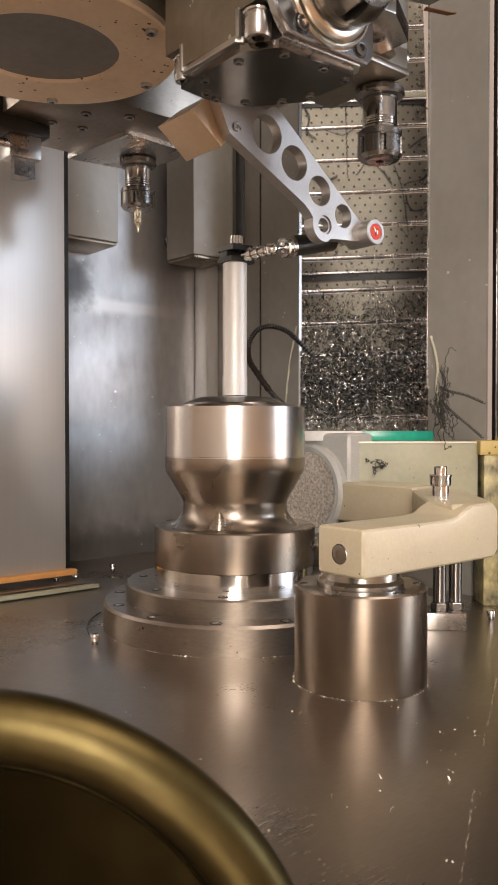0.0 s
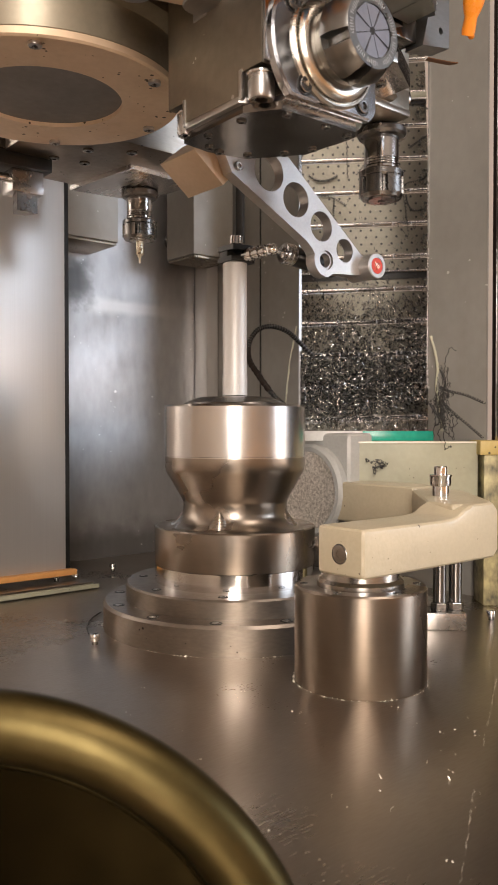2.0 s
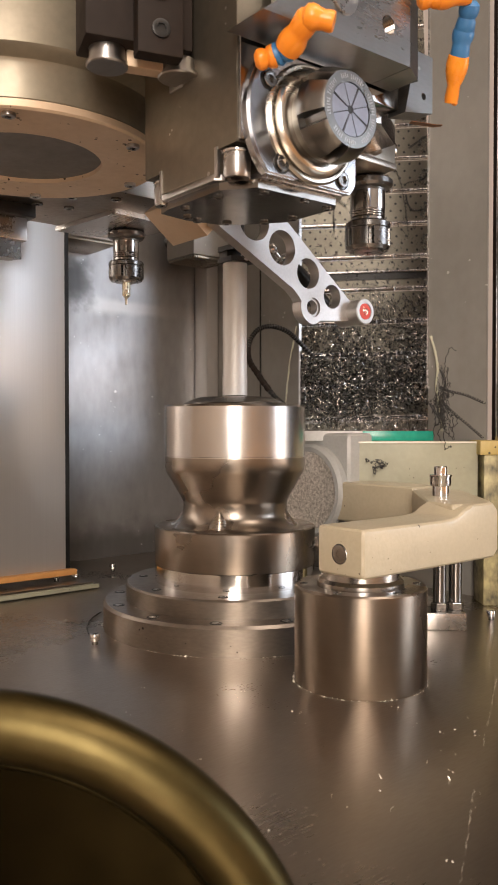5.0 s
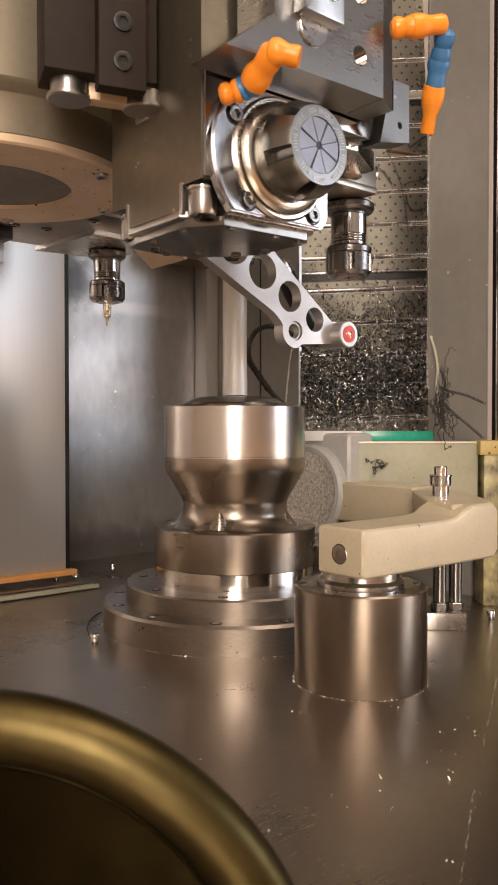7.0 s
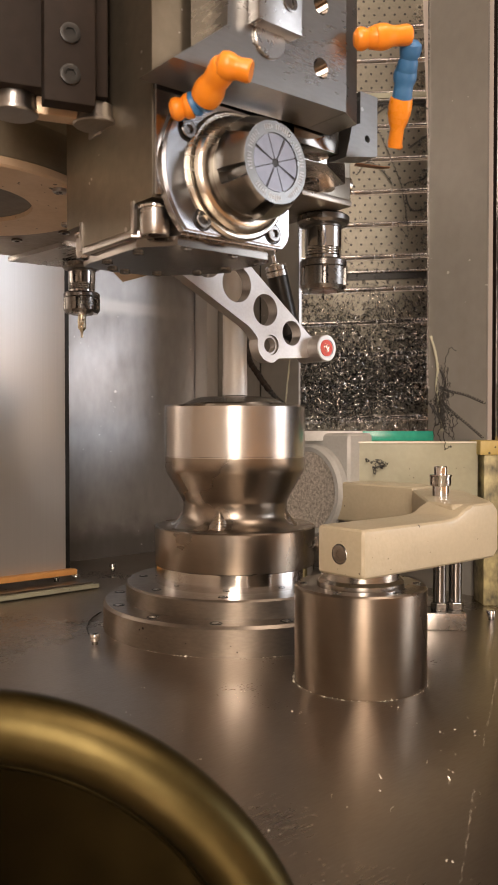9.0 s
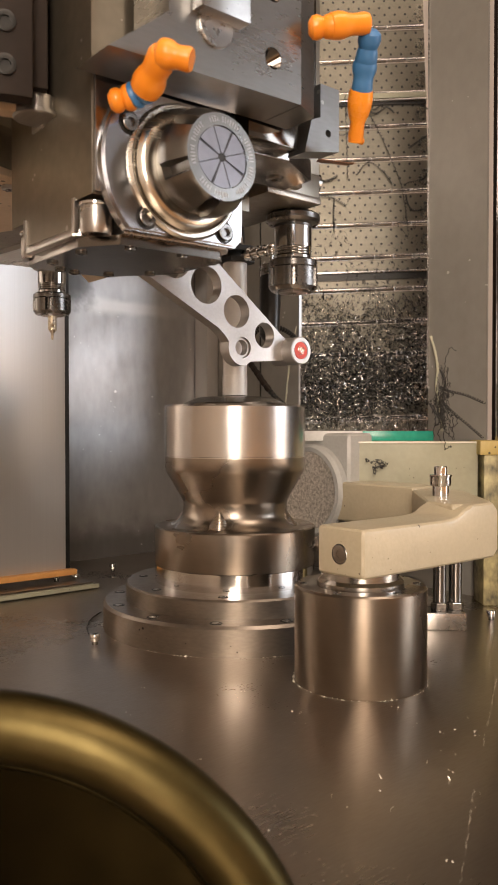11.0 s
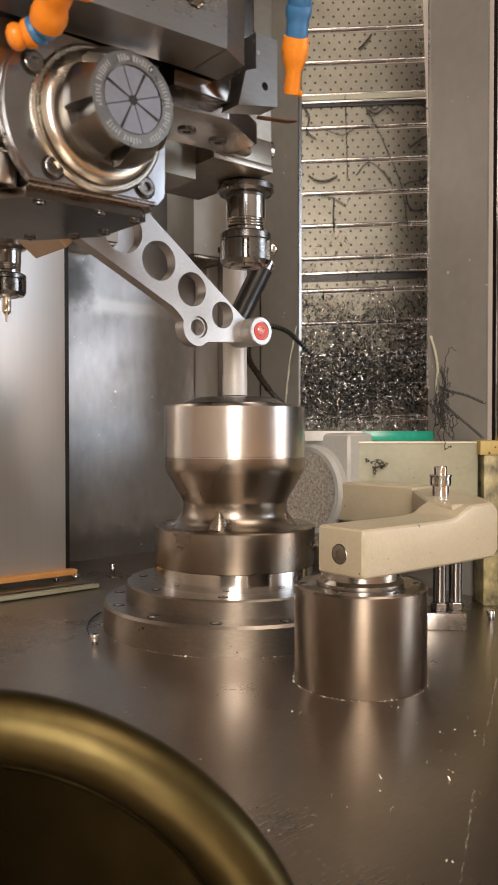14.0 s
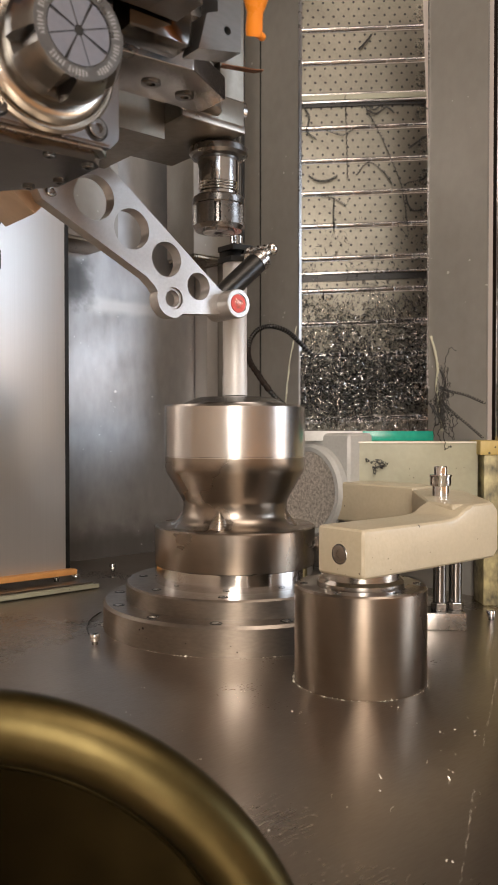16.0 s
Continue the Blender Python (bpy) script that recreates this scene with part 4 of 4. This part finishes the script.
def build_stop():
    b = thing("stop_block", "small steel stop block with two upright screws", "block")
    m = Matrix.Translation(plan(0, 0, 0)) @ Matrix(((RIGHT.x, AHEAD.x, 0, 0), (RIGHT.y, AHEAD.y, 0, 0), (0, 0, 1, 0), (0, 0, 0, 1)))
    part("block", box(0.1660, 0.2065, 0.762, 0.795, 0.0, 0.0165, 0.001, None, m), MILLED, b)
    for x, y in ((0.1840, 0.777), (0.2000, 0.780)):
        q = m @ Matrix.Translation((x, y, 0))
        part("post", rod(0.0062, 0.024, 0.0905, 0.0006, 24, None, q), NUT, b)
        part("nut", rod(0.0085, 0.0165, 0.024, 0.0008, 6, None, q), MILLED, b)


build_stop()


def table_screw(x, y):
    s = thing("table_screw", "small bright socket screw standing in the table", "screw", pose(x, y, 0), "screws in the table")
    o = part("head", socket_head(0.0045, 0.0062, 0.0024), POLISHED, s)
    o.matrix_basis = pose(0, 0, 0.0035)
    part("shank", rod(0.0028, 0, 0.004, 0.0003, 16), NUT, s)


for x, y in ((-0.15, 0.0116), (0.0466, 0.3199), (0.2011, -0.1595), (-0.045, 0.300), (-0.026, 0.285)):
    table_screw(x, y)


# ---- beams and right side ----
def build_beam():
    m = Matrix.Translation(plan(0, 0, 0)) @ Matrix((( RIGHT.x, AHEAD.x, 0, 0), (RIGHT.y, AHEAD.y, 0, 0), (0, 0, 1, 0), (0, 0, 0, 1)))
    b = thing("cross_beam", "pale green painted cross beam below the chip opening", "beam")
    part("beam", box(0.112, 0.2500, 0.880, 0.905, 0.090, 0.1775, 0.002, None, m), PALE, b)
    part("green_strip", box(0.1270, 0.2060, 0.900, 0.905, 0.1776, 0.1885, 0.0006, None, m), GREEN, b, "green edge strip")
    part("pale_strip", box(0.0600, 0.1265, 0.900, 0.905, 0.1776, 0.1885, 0.0006, None, m), FOAM, b, "white foam edge strip")
    part("seal_line", box(0.1120, 0.2500, 0.8790, 0.8800, 0.1755, 0.1772, 0, None, m), CRUMB, b)
    y = thing("yellow_post", "post with chipped yellow cap beside the beam", "post")
    part("cap", box(0.2480, 0.300, 0.865, 0.910, 0.163, 0.1785, 0.0012, None, m), YELLOW, y, "chipped yellow cap")
    part("body", box(0.2530, 0.300, 0.868, 0.905, 0.0, 0.163, 0.0012, None, m), STAINED, y)


build_beam()


def build_conveyor():
    """Hinged perforated plates seen through the opening, standing square to the view."""
    c = thing("chip_conveyor", "hinged perforated chip conveyor band behind the wall opening", "conveyor")
    c.matrix_basis = Matrix.Translation(plan(0.172, 1.24, 0.19)) @ Matrix(((RIGHT.x, AHEAD.x, 0, 0), (RIGHT.y, AHEAD.y, 0, 0), (0, 0, 1, 0), (0, 0, 0, 1))) @ Matrix.Rotation(radians(-2.0), 4, "Y")
    wd, pitch = 0.115, 0.0494
    plate = bmesh.new()
    box(-wd, wd, 0.0, 0.002, 0.004, pitch - 0.004, 0, plate)
    hn = rod(0.0034, 0.0006, wd / 4 - 0.0006, 0.0004, 12, None, Matrix.Translation((0, -0.0015, 0)) @ Matrix.Rotation(radians(90), 4, "Y"))
    dots = bmesh.new()
    for r in range(4):
        for k in range(15):
            x = -wd + 0.008 + 0.0155 * k + (0.0078 if r % 2 else 0)
            if x < wd - 0.004:
                t = bmesh.new()
                bmesh.ops.create_circle(t, cap_ends=True, radius=0.0019, segments=8)
                merge(t, dots, Matrix.Translation((x, -0.0004, 0.009 + 0.0105 * r)) @ TO_FRONT)
    meshes = []
    for nm, bm, mat in (("plate", plate, PERF), ("hinge_knuckle", hn, POLISHED), ("holes", dots, BLACK)):
        me = bpy.data.meshes.new(nm)
        finish(bm)
        bm.to_mesh(me)
        bm.free()
        me.materials.append(mat)
        meshes.append((nm, me))
    for k in range(-1, 17):
        z = 0.0148 + pitch * k
        p = shared("plate", meshes[0][1], c, Matrix.Translation((0, 0, z)))
        for j in range(8):
            shared("hinge_knuckle", meshes[1][1], p, Matrix.Translation((-wd + j * wd / 4, 0, 0)))
        shared("perforation", meshes[2][1], p, Matrix())
    for z in (0.2373, 0.4958):
        part("guide_bar", box(-wd, wd, -0.0065, -0.0030, z, z + 0.0026, 0.0004), MILLED, c)
        # black strip paints the shade below each guide bar
        part("slot", box(-wd, wd, -0.0028, -0.0006, z - (0.0105 if z < 0.3 else 0.0050), z - 0.0004), BLACK, c, "black strip for the shade under the bar")
    part("pale_strip", box(-wd, wd, -0.0050, -0.0026, 0.5000, 0.5085, 0.0010), PALE, c, "pale green strip")


build_conveyor()


# ---- fittings on the back wall ----
def build_fittings():
    a = thing("wall_box", "grey sheet metal box hanging on the back wall", "box")
    part("shell", box(-0.060, 0.0745, 0.350, 0.4295, 0.4465, 0.80, 0.002), WALL2, a)
    part("bottom_lip", box(-0.058, 0.0725, 0.352, 0.4280, 0.4425, 0.4464, 0.0008), GUN, a, "dark folded lip")
    b = thing("wall_duct", "grey square duct hanging in the enclosure corner", "duct")
    part("shell", box(0.1873, 0.2600, 0.330, 0.400, 0.4440, 0.95, 0.002), WALL2, b)
    part("bottom_lip", box(0.1890, 0.2585, 0.332, 0.398, 0.4400, 0.4439, 0.0008), GUN, b, "dark folded lip")
    c = thing("corner_post", "pale vertical corner strip of the enclosure", "strip")
    part("strip", box(0.2600, 0.2830, 0.3960, 0.4295, 0.0, 1.05, 0.004), SHEET, c)
    d = thing("hanging_cable", "straight black cable hanging behind the pillar", "cable")
    part("sheath", tube([plan(-0.0112, 1.02, 0.425), plan(-0.0112, 1.02, 0.60), plan(-0.0112, 1.02, 1.06)], 0.0058, 12), BLACK, d)
    e = thing("wall_seam", "thin sealed seam in the grey wall", "seam")
    part("bead", box(0.2822, 0.2836, 0.2925, 0.2942, 0.20, 1.0), BLACK, e)
    for y0, y1, z0, x1 in ((0.2085, 0.2105, 0.30, 0.2870), (-0.0160, -0.0145, 0.24, 0.2872)):
        g = thing("edge_trim", "thin bright edge trim of the chip opening", "trim", None, "trims of the opening")
        part("strip", box(0.2822, x1, y0, y1, z0, 1.05), MILLED, g)
    v = thing("valve_fitting", "small oily brass fitting in a dark recess", "fitting")
    part("body", lathe([(0, 0), (0.012, 0), (0.012, 0.008), (0.008, 0.010), (0.008, 0.018), (0.011, 0.020), (0.011, 0.030), (0, 0.030)], 20, None, Matrix.Translation((0.214, 0.428, 0.480)) @ TO_FRONT), NUT, v)


build_fittings()


def build_corrugated_cable():
    c = thing("armoured_cable", "black ribbed cable looping up beside the workpiece", "cable")
    run = spline([plan(0.0450, 0.93, 0.2140), plan(0.0270, 0.945, 0.232), plan(0.0100, 0.955, 0.2560), plan(-0.0005, 0.965, 0.275), plan(0.0005, 0.985, 0.296), plan(0.0110, 1.00, 0.313), plan(0.0280, 1.01, 0.3185), plan(0.0480, 1.03, 0.315), plan(0.0640, 1.05, 0.304), plan(0.0850, 1.08, 0.288)], 12)
    part("sheath", tube(run, 0.0030, 10, None, [0.0034 if k % 2 else 0.0022 for k in range(len(run))]), BLACK, c)
    part("tie", tube(run[14:44], 0.0042, 10, None, [0.0038 if k % 3 else 0.0031 for k in range(30)]), RUBBER, c)
    part("plug", tube([plan(0.0455, 0.928, 0.2130), plan(0.0520, 0.918, 0.2095)], 0.0014, 10), POLISHED, c)


build_corrugated_cable()


def build_sheet_edges():
    for name, pts in (("left", ((0.0640, 1.10, 0.330), (0.0560, 1.10, 0.290), (0.0510, 1.10, 0.250), (0.0490, 1.10, 0.225))), ("right", ((0.2120, 0.95, 0.300), (0.2165, 0.95, 0.285), (0.2205, 0.95, 0.262), (0.2190, 0.95, 0.240), (0.2230, 0.95, 0.215), (0.2260, 0.95, 0.188)))):
        g = thing("sheet_edge", "torn pale green edge of a clear plastic sheet", "plastic sheet", None, "torn sheet edges")
        run = spline([plan(*p) for p in pts], 10)
        t = bmesh.new()
        rng = random.Random(len(pts))
        prev = None
        for p in run:
            w = (0.0016 if name == "right" else 0.0008) + 0.0018 * rng.random()
            cur = [t.verts.new(p + RIGHT * dx + AHEAD * dy) for dx, dy in ((0, 0), (w, 0), (w, 0.002), (0, 0.002))]
            if prev:
                for j in range(4):
                    t.faces.new((prev[j], prev[(j + 1) % 4], cur[(j + 1) % 4], cur[j]))
            prev = cur
        part("edge", t, PALE, g)
    for z in (0.275, 0.60):
        g = thing("latch_pin", "short bright pin across the recess beside the column", "pin", None, "pins beside the column")
        part("pin", rod(0.0025, -0.001, 0.016, 0.0004, 12, None, Matrix.Translation((0.296, -0.112, z)) @ Matrix.Rotation(radians(90), 4, "Y")), POLISHED, g)


build_sheet_edges()

BAND = Matrix.Translation(plan(0.172, 1.24, 0.19)) @ Matrix(((RIGHT.x, AHEAD.x, 0, 0), (RIGHT.y, AHEAD.y, 0, 0), (0, 0, 1, 0), (0, 0, 0, 1)))


def curl(bm, m, r, turns, pitch, w, rng):
    """One ribbon chip, coiled."""
    n = max(4, int(turns * 7))
    prev = None
    for k in range(n + 1):
        a = 2 * math.pi * turns * k / n
        p = Vector((r * math.cos(a), r * math.sin(a), pitch * k / n))
        q = p + Vector((0, 0, w))
        cur = (bm.verts.new(m @ p), bm.verts.new(m @ q))
        if prev:
            bm.faces.new((prev[0], cur[0], cur[1], prev[1]))
        prev = cur


def build_chips():
    rng = random.Random(7)
    bm = bmesh.new()
    for k in range(15000):
        x = rng.uniform(-0.110, 0.108)
        z = rng.triangular(-0.03, 0.215, 0.055)
        if z > 0.11 and rng.random() < 0.30 + 0.25 * math.sin(x * 60 + z * 45):
            continue
        if x > 0.02 and abs(z - 0.028 - 0.1 * (x - 0.06)) < 0.010 and rng.random() < 0.8:
            continue
        y = -0.004 - rng.random() * (0.030 if z < 0.15 else 0.010)
        m = BAND @ Matrix.Translation((x, y, z)) @ Euler((rng.uniform(0, 6.3), rng.uniform(0, 6.3), rng.uniform(0, 6.3))).to_matrix().to_4x4()
        curl(bm, m, rng.choice((0.0014, 0.002, 0.003, 0.006, 0.010)), rng.uniform(0.10, 0.5), rng.uniform(0.000, 0.006), rng.uniform(0.0003, 0.0010), rng)
    dark = bmesh.new()
    for k in range(3600):
        x, z = rng.uniform(-0.110, 0.108), 0.02 + abs(rng.gauss(0.09, 0.085))
        if z > 0.52 or (z > 0.20 and rng.random() < 0.45 + 0.45 * math.sin(x * 55 + 1.0) * math.sin(z * 48)):
            continue
        m = BAND @ Matrix.Translation((x, -0.007 - rng.random() * 0.022 * (z < 0.2), z)) @ Euler((rng.uniform(0, 6.3), rng.uniform(0, 6.3), rng.uniform(0, 6.3))).to_matrix().to_4x4()
        curl(dark, m, rng.uniform(0.0012, 0.0050), rng.uniform(0.25, 0.9), rng.uniform(0.001, 0.004), rng.uniform(0.0005, 0.0011), rng)
    tagged(part("dark_chips", dark, BLACK, None), "fine dark curled chips caught on the conveyor plates", "metal chips", kind="stuff")
    tagged(part("chip_heap", bm, CHIP, None), "tangled dark and shiny steel chips piled on the conveyor", "metal chips", kind="stuff")


build_chips()


def string_chip(points, r, name="chip_string"):
    """A long coiled swarf string along a path."""
    run = spline(points, 46)
    t = bmesh.new()
    out = []
    for k, p in enumerate(run):
        a = k * 1.05
        out.append(p + Vector((RIGHT.x * math.cos(a), RIGHT.y * math.cos(a), math.sin(a))) * r)
    tube(out, r * 0.45, 5, t)
    return tagged(part(name, t, BLACK, None), "long dark coiled steel swarf string", "metal chip", "swarf strings")


def band(x, z, y=-0.006):
    return BAND @ Vector((x, y, z))


for pts in (((0.003, 0.491), (0.022, 0.458), (0.0376, 0.4254), (0.0578, 0.3768), (0.066, 0.338), (0.0705, 0.2988)), ((-0.0257, 0.5052), (-0.0235, 0.440), (-0.0217, 0.3803)), ((-0.081, 0.3847), (-0.072, 0.3785), (-0.0605, 0.3764), (-0.049, 0.3785), (-0.038, 0.3847)), ((-0.0567, 0.454), (-0.0298, 0.4462), (-0.010, 0.457), (0.0111, 0.4584)), ((0.1011, 0.4462), (0.086, 0.437), (0.0704, 0.4254)), ((0.1029, 0.3968), (0.098, 0.385), (0.0908, 0.3786), (0.0664, 0.3725)), ((-0.0645, 0.356), (-0.045, 0.351), (-0.0238, 0.3396)), ((-0.042, 0.353), (-0.043, 0.325), (-0.042, 0.2988)), ((0.0664, 0.356), (0.070, 0.341), (0.0786, 0.3318), (0.0991, 0.3356)), ((-0.010, 0.385), (0.0094, 0.4054), (0.0336, 0.389), (0.046, 0.372)), ((-0.088, 0.488), (-0.080, 0.472), (-0.084, 0.452), (-0.070, 0.440)), ((0.006, 0.486), (0.020, 0.478), (0.036, 0.488), (0.048, 0.480)), ((0.008, 0.492), (0.018, 0.484), (0.030, 0.494)), ((0.086, 0.492), (0.100, 0.484), (0.104, 0.470)), ((-0.006, 0.575), (0.004, 0.585), (0.014, 0.598))):
    string_chip([band(x, z) for x, z in pts], 0.0012)
for pts in (((0.2060, 0.2360), (0.2134, 0.2323), (0.2335, 0.2275), (0.2535, 0.2190)), ((0.2080, 0.2200), (0.2165, 0.2117), (0.2341, 0.1971), (0.2517, 0.1819)), ((0.1940, 0.2202), (0.2031, 0.2062), (0.2104, 0.1995)), ((0.2060, 0.2560), (0.2110, 0.2400), (0.2080, 0.2150), (0.2120, 0.1900))):
    string_chip([plan(x, 0.87, z) for x, z in pts], 0.0013)


def build_tangle(name, label, centre, size, count, seed):
    """A knot of thin swarf strings round a centre given as metres right, ahead and up."""
    rng = random.Random(seed)
    t = bmesh.new()
    for k in range(count):
        p = [Vector((centre[j] + rng.gauss(0, size[j]) for j in range(3)))]
        for j in range(4):
            p.append(p[-1] + Vector((rng.gauss(0, size[0] * 0.6), rng.gauss(0, size[1] * 0.4), rng.gauss(0, size[2] * 0.5))))
        run = spline([plan(*q) for q in p], 9)
        tube([q + Vector((RIGHT.x * math.cos(i * 1.1), RIGHT.y * math.cos(i * 1.1), math.sin(i * 1.1))) * 0.0007 for i, q in enumerate(run)], 0.0004, 5, t)
    tagged(part(name, t, BLACK, None), label, "metal chips", kind="stuff")


build_tangle("swarf_tangle", "black tangle of swarf strings hanging at the opening's edge", (0.2090, 0.875, 0.2180), (0.0042, 0.004, 0.0170), 40, 5)
build_tangle("swarf_tangle", "dark knot of fine swarf lying behind the grey housing", (0.1400, 0.872, 0.1490), (0.0045, 0.002, 0.0045), 10, 8)


def build_table_dirt():
    rng = random.Random(3)
    bm = bmesh.new()
    def crumb(x, y, size, z=0.0):
        t = bmesh.new()
        bmesh.ops.create_icosphere(t, subdivisions=1, radius=size)
        for v in t.verts:
            v.co *= rng.uniform(0.5, 1.3)
        merge(t, bm, Matrix.Translation((x, y, z + size * 0.3)) @ Euler((rng.random(), rng.random(), rng.random())).to_matrix().to_4x4())
    for k in range(46):
        a = rng.uniform(0, 6.28)
        for j in range(rng.randint(1, 4)):
            q = a + rng.gauss(0, 0.05)
            d = abs(rng.gauss(0, 0.0007))
            crumb((0.1298 + d) * math.cos(q), (0.1298 + d) * math.sin(q), rng.uniform(0.0002, 0.0009) * rng.choice((0.6, 1.0, 1.5)))
    for k in range(70):
        a = rng.uniform(0, 6.28)
        for j in range(rng.randint(1, 4)):
            q = a + rng.gauss(0, 0.07)
            d = abs(rng.gauss(0, 0.0006))
            crumb(-0.0414 + (0.0505 + d) * math.cos(q), -0.2055 + (0.0505 + d) * math.sin(q), rng.uniform(0.0002, 0.0006) * rng.choice((0.6, 1.0, 1.8)))
    for k in range(26):
        p = plan(rng.uniform(-0.10, 0.15), rng.uniform(0.34, 0.62), 0)
        for j in range(rng.randint(1, 3)):
            crumb(p.x + rng.gauss(0, 0.002), p.y + rng.gauss(0, 0.002), rng.uniform(0.0002, 0.0008))
    for k in range(30):
        p = plan(rng.uniform(0.03, 0.14), rng.uniform(0.40, 0.50), 0)
        if k % 4 == 0:
            q = Matrix.Translation(p + Vector((0, 0, 0.0006))) @ Euler((rng.uniform(1, 2), rng.uniform(0, 1), rng.uniform(0, 6))).to_matrix().to_4x4()
            curl(bm, q, rng.uniform(0.001, 0.0025), rng.uniform(0.2, 0.6), 0.001, 0.0007, rng)
    tagged(part("table_crumbs", bm, CRUMB, None), "bright metal crumbs lying on the table", "metal chips", kind="stuff")
    sc = bmesh.new()
    for (a, b, n) in (((-0.080, -0.3415), (0.043, -0.270), 26), ((-0.135, -0.3732), (-0.215, -0.4221), 18)):
        for k in range(n * 3):
            u = rng.random()
            if math.sin(u * 23) < -0.35:
                continue
            x, y = a[0] + (b[0] - a[0]) * u, a[1] + (b[1] - a[1]) * u
            q = Matrix.Translation((x + rng.gauss(0, 0.0003), y + rng.gauss(0, 0.0003), 0)) @ Matrix.Rotation(math.atan2(b[1] - a[1], b[0] - a[0]) + rng.gauss(0, 0.05), 4, "Z")
            w = rng.uniform(0.0003, 0.0022)
            box(-w, w, -0.00012, 0.00012, 0.0, 0.00015, 0, sc, q)
    tagged(part("table_scratches", sc, CRUMB, None), "broken bright scratch lines across the table", "scratches", kind="stuff")
    g = thing("cable_groove", "thin dark arc wire lying on the table round the flange", "wire")
    part("wire", tube([(0.1445 * math.cos(radians(126 + 1.5 * k)), 0.1445 * math.sin(radians(126 + 1.5 * k)), 0.0006) for k in range(24)], 0.0007, 6), NUT, g)


build_table_dirt()


# ---- foreground ----
def build_bowl():
    """A round cover standing on edge on the table close by."""
    b = thing("brass_rim", "olive brass rim of a round dark cover close to the lens", "cover")
    m = Matrix.Translation(plan(-0.0946, 0.270, -0.0174)) @ Matrix.Rotation(-HEADING, 4, "Z") @ TO_FRONT
    big, small = 0.1110, 0.0122
    t = bmesh.new()
    lo, hi = radians(10.5), radians(169.5)

    def arc(radius, thick, flat):
        rings = []
        for k in range(81):
            a = lo + (hi - lo) * k / 80
            rings.append([t.verts.new(((radius + thick * math.cos(q)) * math.cos(a), (radius + thick * math.cos(q)) * math.sin(a), thick * flat * math.sin(q))) for q in (2 * math.pi * j / 24 for j in range(24))])
        for p, q in zip(rings, rings[1:]):
            for j in range(24):
                t.faces.new((p[j], p[(j + 1) % 24], q[(j + 1) % 24], q[j]))
        t.faces.new(rings[0])
        t.faces.new(rings[-1])

    arc(big, small, 0.9)
    part("rim", t, BRASS, b).matrix_basis = m
    t = bmesh.new()
    arc(big - small - 0.0012, 0.0009, 1.0)
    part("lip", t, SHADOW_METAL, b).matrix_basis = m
    disc = [((big - 0.006) * math.cos(lo + (hi - lo) * k / 48), (big - 0.006) * math.sin(lo + (hi - lo) * k / 48)) for k in range(49)]
    part("cover", slab(disc, -0.006, -0.001), SHADOW_METAL, b, "cover plate with its shade in the colour").matrix_basis = m


build_bowl()


def motions():
    rows_h, rows_b = [], []
    for k in range(33):
        t = k * 0.5
        phi = radians(13.34 - 9.5842 * t)
        p = PIVOT + 0.1 * Vector((math.cos(phi), 0, math.sin(phi)))
        rows_h.append((t, Matrix.Translation(p)))
        rows_b.append((t, Matrix.Translation(PIVOT) @ Matrix.Rotation(-phi, 4, "Y")))
    walk(HEAD, rows_h)
    walk(ARM, rows_h)
    walk(BALLBAR, rows_b)


motions()
